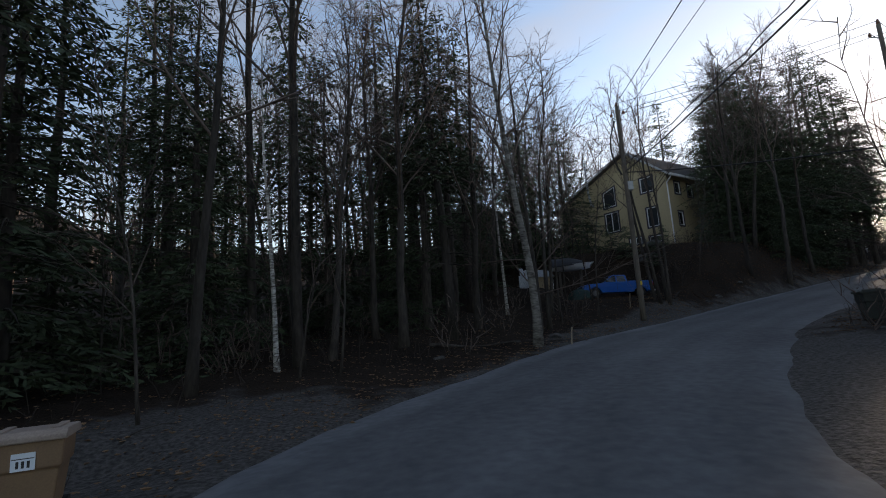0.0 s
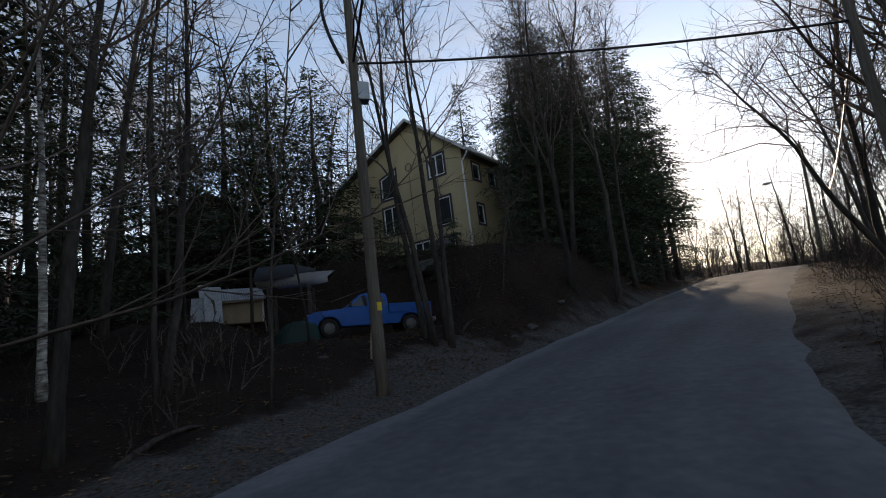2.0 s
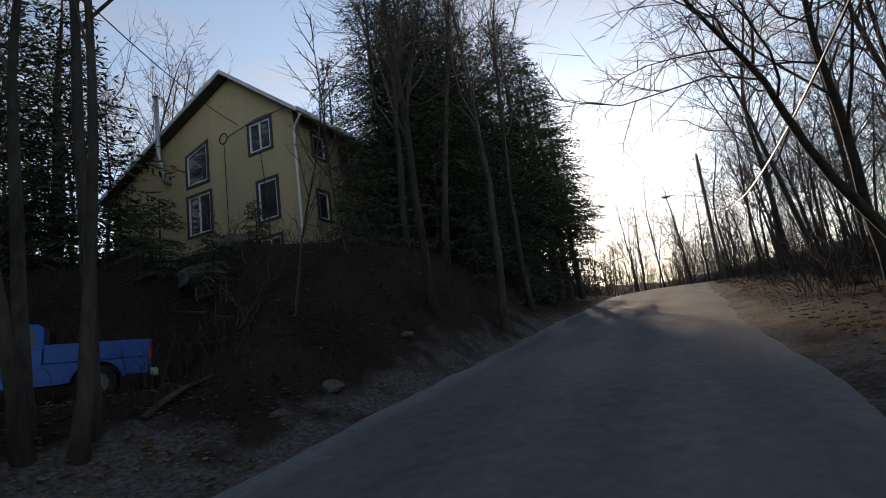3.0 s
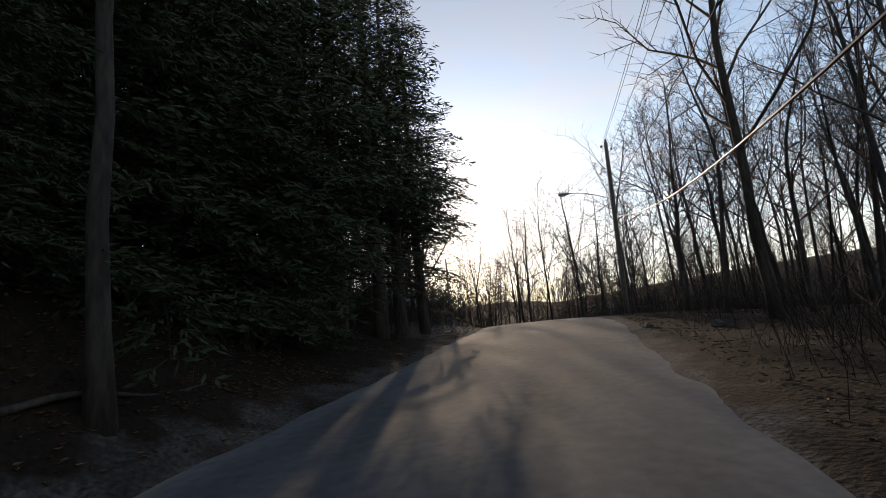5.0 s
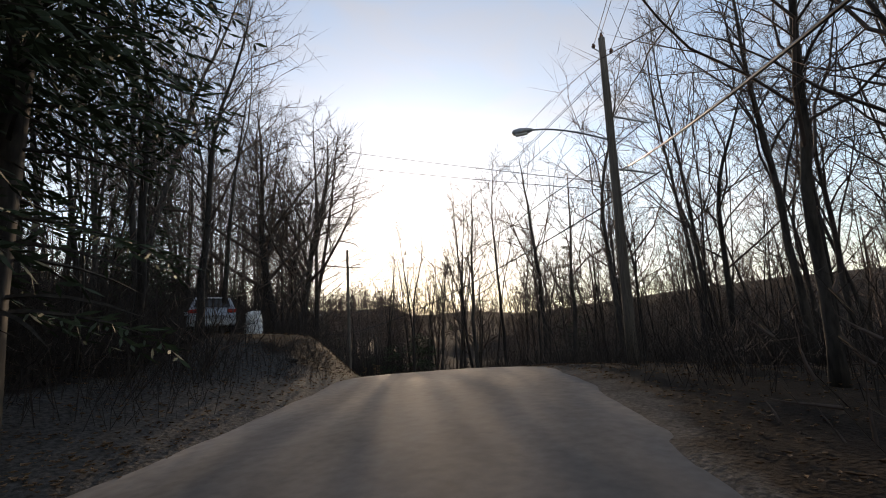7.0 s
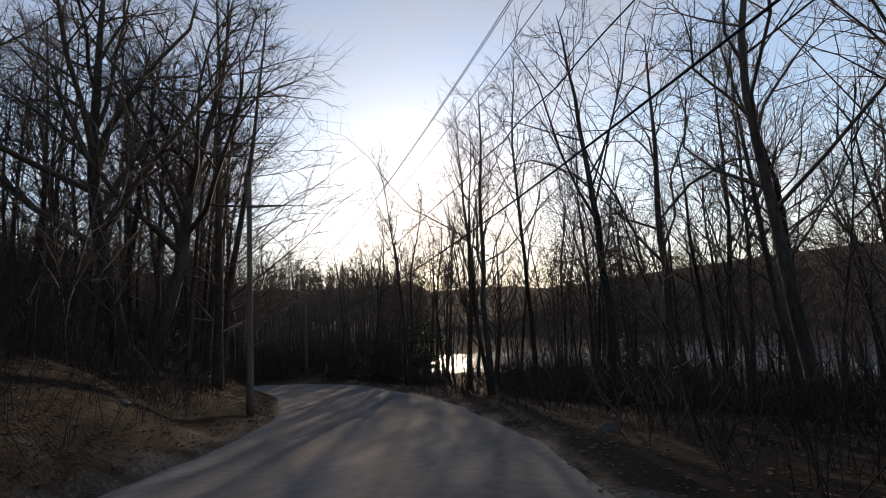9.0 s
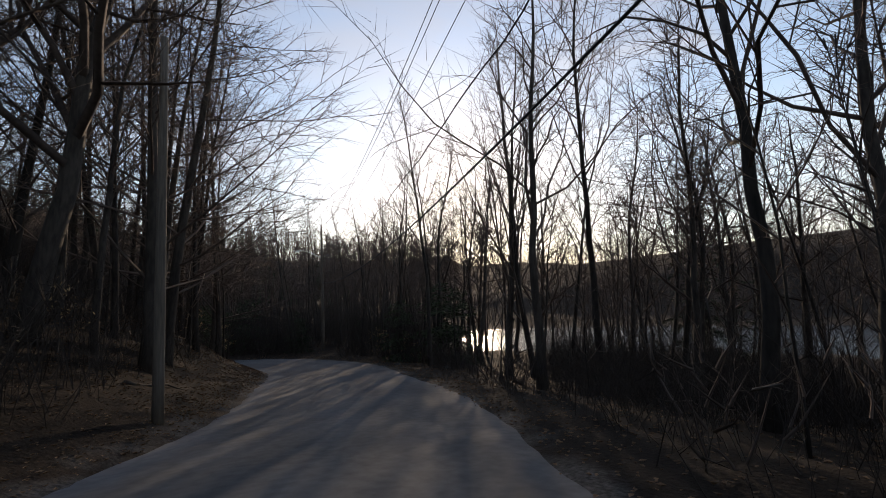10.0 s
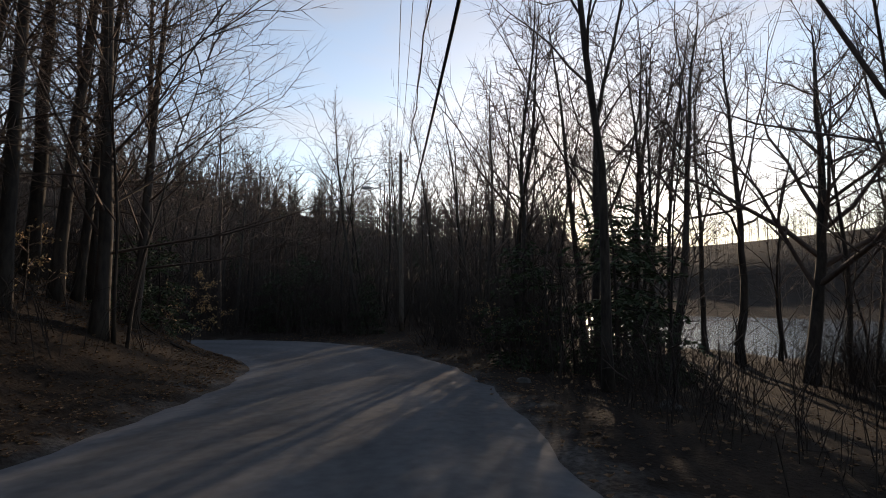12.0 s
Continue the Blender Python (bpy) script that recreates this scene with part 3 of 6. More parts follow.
def tall_kinds(limbs, kids, twig, add, coarse=False):
    return [bare_kind("bare_tree", "tall leafless hardwood with ascending grey branches", "bare roadside trees", seed=s + add, tall=h, radius=r, limbs=n + limbs, first=f, angle=(a, 46, 44), reach=0.33, kids=kids, twig=twig, coarse=coarse,
                      wobble=(0.045, 0.13, 0.2, 0.22)) for s, h, r, n, f, a in ((1, 15, 0.125, 4, 0.36, 42), (2, 16, 0.14, 5, 0.4, 38), (3, 14, 0.11, 3, 0.28, 48), (4, 17, 0.15, 6, 0.44, 36))]


def fork_kinds(limbs, kids, twig, add, coarse=False):
    return [bare_kind("forked_tree", "leafless hardwood with a forked trunk and crooked limbs", "bare roadside trees", seed=s + add, tall=h, radius=r, limbs=limbs, first=0.3, angle=(42, 50, 46), reach=0.34, kids=kids, forks=k, twig=twig, coarse=coarse,
                      wobble=(0.06, 0.18, 0.24, 0.24)) for s, h, r, k in ((11, 14, 0.15, 3), (12, 13, 0.13, 2))]


TALL, FORK = tall_kinds(14, (6, 7), 0.0095, 0), fork_kinds(20, (7, 8), 0.0095, 0)
BACK = tall_kinds(9, (5, 5), 0.013, 100, True) + fork_kinds(12, (5, 5), 0.013, 100, True)  # deeper in the woods
SPREAD = [bare_kind("spreading_tree", "large leafless maple with wide spreading limbs", "spreading bare trees", seed=s, tall=13, radius=0.23, limbs=22, first=0.24, angle=(54, 48, 44), reach=0.46, kids=(10, 9), forks=7, fork=0.62, sides=4,
                    lift=(0.02, 0.13, 0.07), wobble=(0.05, 0.17, 0.22, 0.22)) for s in (21, 22)]
FEATHER = [bare_kind("fine_branched_tree", "leafless beech with fine level branches", "bare roadside trees", seed=s, tall=13, radius=0.14, limb=0.28, limbs=33, first=0.12, angle=(70, 40, 36), reach=0.36, kids=(8, 7),
                     lift=(0.02, 0.04, 0.03), wobble=(0.02, 0.07, 0.11, 0.14)) for s in (31, 32)]
CLUMP = [bare_kind("multi_stemmed_tree", "leafless tree with several grey stems from one base", "bare roadside trees", seed=41, tall=13, radius=0.1, limbs=12, first=0.4, angle=(38, 45, 42), reach=0.28, kids=(6, 6), stems=4)]
LEANER = [bare_kind("leaning_tree", "leafless tree leaning out over the road with crooked limbs", "leaning trees", seed=s, tall=8.0, radius=0.115, limbs=13, first=0.5, angle=(58, 52, 46), reach=0.5, kids=(9, 8), forks=3, sides=4, lean=0.02,
                    aim=(-0.2, 0.24), lift=(-0.012, 0.05, 0.03), wobble=(0.09, 0.2, 0.24, 0.24)) for s in (45, 46)]
THIN = [bare_kind("thin_sapling", "thin leafless sapling beside the road", "saplings at the wood's edge", seed=s, tall=h, radius=0.035, limbs=12, first=0.25, angle=(42, 45, 40), reach=0.28, kids=(3, 3), twig=0.0065, lean=0.1,
                  wobble=(0.07, 0.1, 0.16, 0.2)) for s, h in ((51, 7), (52, 8), (53, 5.5))]
SHRUB = [bare_kind("bare_shrub", "tangle of thin leafless brush stems", "roadside brush", seed=s, tall=2.0, radius=0.009, limbs=4, first=0.2, angle=(40, 45, 40), reach=0.35, kids=(2, 1), twig=0.0035, stems=6, lean=0.35,
                   wobble=(0.12, 0.14, 0.18, 0.2)) for s in (61, 62)]
CROOKED = [bare_kind("crooked_tree", "leafless hardwood with bent limbs and a dark trunk", "bare roadside trees", seed=s, tall=13.5, radius=0.17, limbs=17, first=0.34, angle=(56, 52, 46), reach=0.36, kids=(7, 7), forks=4, sides=4, limb=0.45,
                     wobble=(0.075, 0.26, 0.28, 0.26)) for s in (36, 37)]
WYE = [bare_kind("forked_tree", "tall leafless tree with a wide forked crown of fine twigs", "bare roadside trees", seed=47, tall=13.5, radius=0.14, limbs=17, first=0.14, angle=(24, 42, 40), reach=0.36, kids=(8, 8), forks=5, sides=4, limb=0.5,
                 lift=(0.03, 0.06, 0.05), wobble=(0.05, 0.1, 0.18, 0.22))]
STRAIGHT = [bare_kind("dark_straight_tree", "straight dark trunk with level dead branches", "bare roadside trees", seed=s, tall=15, radius=0.125, limb=0.2, limbs=38, first=0.16, angle=(82, 38, 34), reach=0.2, kids=(7, 6),
                      lift=(0.0, 0.0, 0.0), droop=0.02, wobble=(0.012, 0.08, 0.13, 0.16)) for s in (33, 34)]
MOTTLED = [bare_kind("yellow_birch", "leafless birch with mottled grey peeling bark", "bare roadside trees", GREYBIRCH, seed=73, tall=15, radius=0.15, limbs=20, first=0.35, angle=(45, 45, 42), reach=0.3, kids=(6, 7))]
WHITEBIRCH = [bare_kind("paper_birch", "slender leafless birch with pale bark", "bare roadside trees", BIRCH, seed=71, tall=13, radius=0.1, limbs=15, first=0.45, angle=(40, 42, 40), reach=0.24, kids=(5, 5))]
HEMLOCK = [Kinds(lambda m, s=s, h=h, w=w: conifer("hemlock", m, s, h, w, 0.5, "tall dense dark green hemlock", group="evergreens", whorl=0.64, step=0.58, leaf=0.32, wide=0.075)) for s, h, w in ((81, 15.0, 3.0), (82, 13.5, 2.8))]
SCREEN = [Kinds(lambda m, s=s, h=h, w=w: conifer("hemlock", m, s, h, w, 0.3, "tall dense dark green hemlock beside the house", group="evergreens", whorl=0.41, step=0.31, leaf=0.24, wide=0.046)) for s, h, w in ((83, 15.0, 3.3), (84, 13.5, 3.1))]
CREST = [Kinds(lambda m: conifer("hemlock", m, 87, 14.0, 2.7, 1.4, "ragged dark hemlock with bare lower trunk by the crest", group="evergreens", whorl=0.5, step=0.3, leaf=0.24, bare_to=3.2, wide=0.045))]
PINE = [Kinds(lambda m: conifer("white_pine", m, 85, 16, 2.4, 3.0, "tall thin-crowned evergreen in the woods", whorl=0.75, group="evergreens", bare_to=6.0, step=0.5, leaf=0.32, wide=0.08))]
YOUNG = [Kinds(lambda m: conifer("young_spruce", m, 88, 4.2, 1.25, 0.25, "small bushy young evergreen", whorl=0.4, group="young evergreens", step=0.34, leaf=0.21, wide=0.065))]

TAKEN = [(15.2, 37.2, 6.2), (9.8, 27.5, 2.2), (9.6, 26.0, 1.6), (7.2, 28.0, 1.6), (6.4, 26.6, 1.4), (5.9, 29.5, 1.4), (4.8, 29.0, 1.4), (8.66, 21.2, 0.8), (8.75, 23.4, 1.6), (50.3, 38.3, 1.0), (72.4, 86.5, 2.2), (17.4, 17.0, 0.9), (43.4, 50.6, 2.8), (42.6, 47.0, 1.6), (-3.7, 4.3, 1.0), (11.0, 12.9, 1.0), (3.6, 48.5, 4.5)]

# the open line to the pole past the bend, and the sky above the road
TAKEN += [(64.2 + 7.2 * k / 8, 68.0 + 17.0 * k / 8, 1.3) for k in range(9)]

# the gap through which the lake shows
TAKEN += [(66.0, 57.4, 1.4), (67.6, 60.0, 1.7), (69.8, 62.2, 2.1), (73.0, 65.0, 2.4), (77.0, 68.4, 2.2), (82.0, 72.0, 1.9), (88.0, 76.0, 2.2), (71.4, 58.2, 1.2)]


def free(x, y, gap):
    return all(math.hypot(x - a, y - b) > r + gap for a, b, r in TAKEN)


def put(kinds, x, y, size=1.0, tilt=(0, 0), tall=1.0, label="", turn=None, gap=0.0):
    k = kinds[rnd.randrange(len(kinds))] if len(kinds) > 1 else kinds[0]
    ob = k.put(stand(x, y, rnd.uniform(0, 6.28) if turn is None else turn, size, tilt, tall), label)
    TAKEN.append((x, y, gap))
    return ob


# trees that stand out one by one: kind, place, size, lean, turn, room
for kinds, x, y, size, tilt, turn, gap in (
        (MOTTLED, 2.9, 15.3, 1.05, (0, 6), 0, 0.6), (WHITEBIRCH, 3.0, 22.8, 0.85, (0, -2), 0, 0.4), (THIN, 5.1, 21.1, 1.5, (2, 3), 0, 0.4), (CLUMP, 10.9, 24.0, 1.0, (0, 0), 0.4, 0.7), (THIN, 14.0, 26.2, 1.0, (0, 2), 0, 0.3),
        (FORK, 17.8, 27.6, 1.05, (0, 0), 2, 0.7), (TALL, 20.6, 28.6, 0.9, (0, 3), 0, 0.5), (FORK, -1.3, 15.2, 1.1, (0, 0), 1, 0.7), (WHITEBIRCH, -4.0, 11.6, 0.7, (0, -3), 0, 0.4), (TALL, -3.6, 12.1, 1.0, (0, 0), 0, 0.5), (FORK, -2.4, 17.2, 1.0, (0, 0), 3, 0.5), (TALL, -5.6, 14.4, 1.05, (0, 0), 0, 0.5), (TALL, -5.0, 9.6, 0.95, (0, 2), 0, 0.5), (FEATHER, 3.6, 18.6, 1.0, (0, 0), 0, 0.4),
        (THIN, 6.4, 25.4, 1.5, (0, 0), 2, 0.3), (THIN, 5.0, 25.0, 1.4, (0, 2), 1, 0.3), (LEANER[:1], 22.4, 19.6, 1.0, (0, 0), 0, 0.7), (SPREAD[:1], 21.3, 17.6, 0.72, (0, 0), 1, 0.7), (FORK, 19.4, 15.8, 0.85, (0, 0), 2, 0.5), (FORK, 23.6, 20.6, 0.8, (0, 0), 0, 0.4), (TALL, 28.2, 20.6, 0.8, (0, 0), 0.3, 0.7), (FORK[:1], 39.2, 28.6, 1.2, (4, -9), 0.5, 0.9),
        (FORK[1:], 45.6, 29.6, 0.95, (0, -4), 0, 0.9), (SPREAD[:1], 50.0, 57.6, 1.2, (0, -3), 0, 0.8), (SPREAD[1:], 50.9, 58.2, 1.1, (0, 4), 2, 0.8), (FEATHER, 53.4, 59.4, 1.35, (2, 4), 1, 0.7), (FEATHER, 54.2, 61.4, 1.35, (2, 5), 0, 0.7), (TALL, 52.2, 58.9, 0.8, (0, 0), 1, 0.4), (TALL, 51.6, 60.4, 0.85, (0, 1), 2, 0.4), (TALL, 52.9, 61.2, 0.8, (0, 2), 3, 0.4), (FORK, 41.2, 46.4, 0.8, (0, 2), 1, 0.5), (FEATHER, 42.9, 49.0, 0.75, (0, 3), 2, 0.5), (FORK, 39.4, 45.4, 0.85, (0, 0), 4, 0.5),
        (FEATHER, 54.2, 63.0, 1.1, (0, 5), 2, 0.6), (CROOKED[:1], 64.0, 55.1, 1.1, (0, 3), 0, 0.8), (TALL, 68.4, 55.5, 1.1, (0, 0), 2, 0.6), (WYE, 68.9, 59.3, 1.15, (0, 0), -0.6, 1.0), (WYE, 68.0, 60.2, 1.3, (-5, -5), 1.4, 0.4), (FORK[:1], 72.6, 70.4, 1.15, (0, 2), 0.6, 0.5), (FEATHER, 75.0, 73.4, 1.2, (0, 0), 1.1, 0.5), (CROOKED[:1], 79.0, 74.2, 1.15, (0, -3), 2.0, 0.6), (WYE, 81.4, 75.4, 1.2, (0, 0), 0.3, 0.6),
        (FORK[1:], 82.0, 72.6, 1.15, (0, 3), 1.5, 0.6), (CROOKED[1:], 79.6, 69.6, 1.1, (0, 0), 0.9, 0.6), (SPREAD[1:], 78.0, 66.4, 1.0, (0, 0), 2.6, 0.6), (FEATHER, 77.2, 71.6, 1.1, (0, 2), 0.2, 0.5), (CROOKED[1:], 75.9, 69.8, 1.1, (0, 4), 0, 0.7),
        (TALL, 73.4, 60.5, 0.95, (0, 0), 0, 0.6), (FORK, 73.0, 56.6, 1.0, (0, 2), 0, 0.6), (CROOKED[:1], 61.8, 46.2, 1.0, (0, 0), 2.4, 0.7), (FORK[:1], 59.6, 42.2, 1.2, (0, 2), 1, 0.7),
        (CROOKED[1:], 61.2, 47.8, 1.1, (0, 0), 1.2, 0.7), (HEMLOCK[:1], 83.6, 57.2, 1.0, (0, 0), 0, 1.2), (FEATHER, 58.2, 70.1, 1.15, (0, 0), 0, 0.4), (THIN, 58.5, 70.2, 1.3, (0, 3), 1, 0.1), (THIN, 58.7, 70.4, 1.2, (0, 5), 2, 0.1), (TALL, 57.2, 71.7, 1.2, (0, 0), 1, 0.5), (TALL, 56.3, 73.6, 1.2, (0, 0), 0, 0.5), (FEATHER, 57.6, 74.6, 1.1, (0, 0), 3, 0.4), (TALL, 58.8, 77.0, 0.9, (0, 0), 3, 0.4), (FEATHER, 55.0, 74.0, 1.1, (0, 3), 2, 0.5), (STRAIGHT, 56.9, 69.2, 1.05, (0, 0), 0, 0.4), (STRAIGHT, 57.4, 72.9, 1.0, (0, 1), 1, 0.4), (STRAIGHT, 55.9, 71.4, 1.1, (0, 0), 2, 0.4), (STRAIGHT, 56.3, 66.4, 1.0, (0, 1), 3, 0.4), (STRAIGHT, 54.9, 68.0, 1.1, (0, 0), 4, 0.4), (STRAIGHT, 54.6, 64.6, 1.0, (0, 2), 5, 0.4), (TALL, 54.8, 70.2, 1.1, (0, 0), 0, 0.5), (TALL, 53.0, 73.0, 1.1, (0, 0), 0, 0.6), (TALL, 56.4, 68.0, 1.0, (0, 2), 0, 0.5),
        (FEATHER, 58.6, 72.6, 1.0, (0, 4), 0, 0.5), (FORK, 18.6, 30.2, 1.0, (0, 0), 3, 0.6), (TALL[3:], 24.4, 31.6, 0.9, (0, 0), 3, 0.6), (TALL[1:2], 19.9, 30.2, 0.95, (0, 0), 1, 0.4)):
    put(kinds, x, y, size, tilt, 1.0, "", turn, gap)

# the dark evergreens between the house and the crest
for x, y, s in ((21.6, 33.4, 0.92), (23.8, 34.9, 1.02), (26.0, 36.2, 1.15), (28.2, 37.6, 1.15), (25.4, 38.6, 1.1), (22.6, 32.4, 0.6), (22.0, 35.8, 1.0), (27.3, 38.4, 1.1)):
    put(SCREEN, x, y, s, (0, 0), 1.0, "", None, 1.2)
for x, y, s in ((20.4, 32.0, 0.95), (18.9, 31.7, 0.86), (29.8, 37.2, 1.28), (31.4, 38.2, 1.4), (33.4, 38.9, 1.34), (34.9, 39.6, 1.25), (36.4, 40.1, 1.12), (30.0, 40.2, 1.05), (32.4, 42.6, 1.0), (29.0, 43.0, 1.1)):
    put(CREST, x, y, s, (0, 0), 1.0, "", None, 0.9)
for x, y, s in ((-2.8, 24.6, 0.8), (-0.6, 27.0, 0.85), (1.6, 30.0, 0.85), (2.6, 34.5, 0.9), (6.6, 36.6, 0.85), (-6.5, 21.0, 0.85), (-8.0, 16.5, 0.8), (3.2, 38.0, 0.85), (21.6, 43.6, 1.05), (24.6, 41.4, 1.05), (-8.6, 9.4, 0.9), (-10.5, 12.8, 1.0), (-6.8, 13.2, 0.8), (-12.5, 9.0, 1.0), (-4.6, 19.6, 0.9), (-9.6, 6.0, 0.8), (-14.0, 14.0, 1.0), (-1.6, 20.4, 0.75), (45.3, 65.5, 0.95), (44.0, 61.0, 0.8)):
    put(HEMLOCK, x, y, s, (0, 0), 1.0, "", None, 1.2)
for x, y, s in ((6.5, 47.5, 1.0), (8.2, 49.5, 1.05), (10.0, 48.0, 0.95), (11.5, 50.5, 1.1), (13.2, 48.4, 1.0), (14.8, 51.0, 1.05), (16.6, 48.8, 0.95), (18.4, 50.6, 1.05), (20.0, 48.2, 1.0), (9.0, 53.0, 1.1), (12.4, 54.0, 1.1), (16.0, 54.5, 1.1), (19.4, 54.0, 1.1), (5.0, 51.0, 1.05), (7.0, 44.6, 0.9), (9.4, 45.4, 0.95)):
    put(BACK, x, y, s, (0, 0), 1.0, "", None, 0.5)
for x, y, s, low_ in ((9.4, 35.0, 1.1, 0.64), (5.4, 33.8, 1.1, 0.62), (7.4, 37.0, 1.2, 0.7)):
    put(HEMLOCK, x, y, s, (0, 0), low_, "broad dark green hemlock behind the parked pickup", None, 1.2)
for x, y, s in ((-0.6, 19.2, 0.9), (0.5, 21.3, 0.95), (1.4, 24.2, 1.0), (-2.6, 21.8, 1.0), (-1.6, 29.0, 1.0), (-7.4, 7.6, 0.9), (-9.0, 15.6, 0.95), (-11.0, 18.0, 1.0), (-5.4, 17.6, 0.95)):
    put(PINE, x, y, s, (0, 0), 1.0, "", None, 0.8)
for x, y, s in ((17.4, 30.4, 0.75), (18.5, 30.9, 0.9), (19.6, 31.6, 1.1), (12.0, 30.8, 0.55), (9.4, 33.6, 0.9), (11.0, 35.2, 0.8), (59.1, 75.2, 0.75), (58.4, 73.6, 0.6), (14.2, 30.2, 0.35), (13.0, 29.2, 0.4), (16.4, 29.4, 0.4), (21.4, 30.6, 0.6), (11.6, 32.2, 0.45)):
    put(YOUNG, x, y, s, (0, 0), 1.0, "", None, 0.5)


def scatter(kinds, count, u0, u1, e0, e1, side, gap, sizes=(0.8, 1.15), lean=0.0, power=1.0):
    """Trees strewn between two stations, from e0 to e1 m beyond the road's edge on one side."""
    done, tries = 0, 0
    while done < count and tries < count * 30:
        tries += 1
        u, e = rnd.uniform(u0, u1), e0 + (e1 - e0) * rnd.random() ** power
        k = int(np.searchsorted(ALONG, u))
        off = side * (HALF + e)
        x, y = CENTRE[k, 0] + SIDE[k, 0] * off, CENTRE[k, 1] + SIDE[k, 1] * off
        uu, d, _ = beside(x, y)
        if abs(d[0]) < HALF + e0 * 0.9 or not free(x, y, gap) or height(x, y) < LAKE_Z + 0.25:
            continue
        put(kinds, x, y, rnd.uniform(*sizes), (rnd.uniform(-3, 3) - lean * side * SIDE[k, 1], rnd.uniform(-3, 3) + lean * side * SIDE[k, 0]), rnd.uniform(0.9, 1.1), "", None, gap)
        done += 1


scatter(HEMLOCK, 4, -22, 10, 7, 24, -1, 1.6, (0.8, 1.05))
scatter(PINE, 26, -24, 24, 3.5, 28, -1, 1.0)
scatter(TALL + FORK, 24, -24, 24, 2.2, 14, -1, 0.7)
scatter(BACK, 48, -24, 26, 8, 40, -1, 0.6)
scatter(PINE + HEMLOCK, 8, 14, 34, 20, 40, -1, 1.5)
scatter(BACK, 20, 14, 50, 14, 45, -1, 0.9)
scatter(TALL + FORK + CROOKED, 36, -2, 42, 2.6, 12, 1, 0.8, (0.6, 0.9), 3.0)
scatter(BACK, 34, -2, 46, 6, 34, 1, 0.6, (0.7, 1.0), 3.0)
scatter(FORK + CROOKED, 22, 42, 60, 3.4, 16, 1, 0.9, (0.65, 0.9), 4.0)
scatter(FORK + TALL, 14, 46, 66, 6, 20, 1, 0.8, (0.85, 1.05), 3.0)
scatter(FORK + TALL, 10, 64, 82, 7, 18, 1, 0.8, (0.85, 1.05), 1.0)
scatter(BACK, 44, 44, 62, 8.0, 34, 1, 0.7, (0.7, 0.95), 4.0)
scatter(FORK + CROOKED, 18, 62, 96, 6.0, 18, 1, 0.9, (0.75, 1.0), 1.0)
scatter(BACK, 46, 60, 96, 9.0, 28, 1, 0.8, (0.7, 0.95), 1.0)
scatter(TALL + FORK, 14, 90, 128, 2.6, 14, 1, 0.7, (0.7, 0.95))
scatter(BACK, 26, 93, 108, 7.0, 24, 1, 0.5, (0.65, 0.9))
scatter(BACK, 58, 97, 130, 3.0, 24, 1, 0.5, (0.85, 1.15))
scatter(TALL + FEATHER, 30, 56, 102, 4.2, 14, -1, 0.7, (0.85, 1.15))
scatter(BACK, 48, 56, 104, 8, 36, -1, 0.7, (0.85, 1.15))
scatter(PINE, 7, 60, 100, 12, 40, -1, 1.2, (0.7, 1.0))
scatter(BACK, 36, 100, 132, 3.0, 26, -1, 0.7, (0.7, 1.0))
scatter(THIN, 46, -4, 46, 2.2, 12, 1, 0.25)
scatter(THIN, 64, -20, 56, 2.0, 16, -1, 0.25)
scatter(THIN, 84, 62, 124, 2.4, 16, 1, 0.25)
scatter(THIN, 36, 58, 112, 2.2, 14, -1, 0.25)
scatter(SHRUB, 21, -4, 60, 1.6, 6, 1, 0.15)
scatter(SHRUB, 24, -15, 56, 1.6, 7, -1, 0.15)
scatter(SHRUB, 30, 60, 118, 1.6, 7, 1, 0.15, (0.7, 1.3))
scatter(SHRUB, 15, 58, 110, 1.6, 7, -1, 0.15)
scatter(YOUNG, 24, 97, 130, 2.2, 12, 1, 0.4, (0.6, 1.4))
scatter(BACK, 46, 99, 126, 8.0, 28, 1, 0.4, (0.5, 0.75))
scatter(THIN, 70, 68, 100, 7.0, 24, 1, 0.2)
scatter(BACK, 22, 66, 96, 9.0, 26, 1, 0.5, (0.5, 0.8))


def brush(name, label, count, seed, u0, u1, e0, e1, side, tall, where=None):
    """Thickets too dense to count: bundles of thin crooked stems, each with a few side shoots."""
    rng = np.random.default_rng(seed)
    b = Solid()
    for _ in range(count):
        u, e = rng.uniform(u0, u1), e0 + (e1 - e0) * rng.random()
        k = int(np.clip(np.searchsorted(ALONG, u), 0, len(ALONG) - 1))
        x, y = CENTRE[k, :2] + SIDE[k] * side * (HALF + e)
        if abs(beside(x, y)[1][0]) < HALF + e0 * 0.9 or not free(x, y, 0.1) or height(x, y) < LAKE_Z + 0.1 or where and not where(x, y):
            continue
        z = height(x, y) - 0.1
        for _ in range(rng.integers(5, 9)):
            h = rng.uniform(*tall)
            p = np.array([x, y, z]) + np.r_[rng.normal(0, 0.4, 2), 0]
            way = np.r_[rng.normal(0, 0.3, 2), 1.0]
            mid = p + way * h * 0.5
            end = mid + (way + np.r_[rng.normal(0, 0.3, 2), 0]) * h * 0.5
            r = 0.004 + 0.003 * h
            b.tube([p, mid, end], [r, r * 0.7, 0], 3, closed=False)
            for _ in range(4):
                q = mid + (end - mid) * rng.uniform(-0.4, 0.8)
                b.tube([q, q + np.r_[rng.normal(0, 0.22, 2), rng.uniform(0.05, 0.4)] * h * 0.7], [r * 0.55, 0], 3, closed=False)
    tagged(new(name, b.mesh(name, STEM)), label, "brush", "", "stuff")


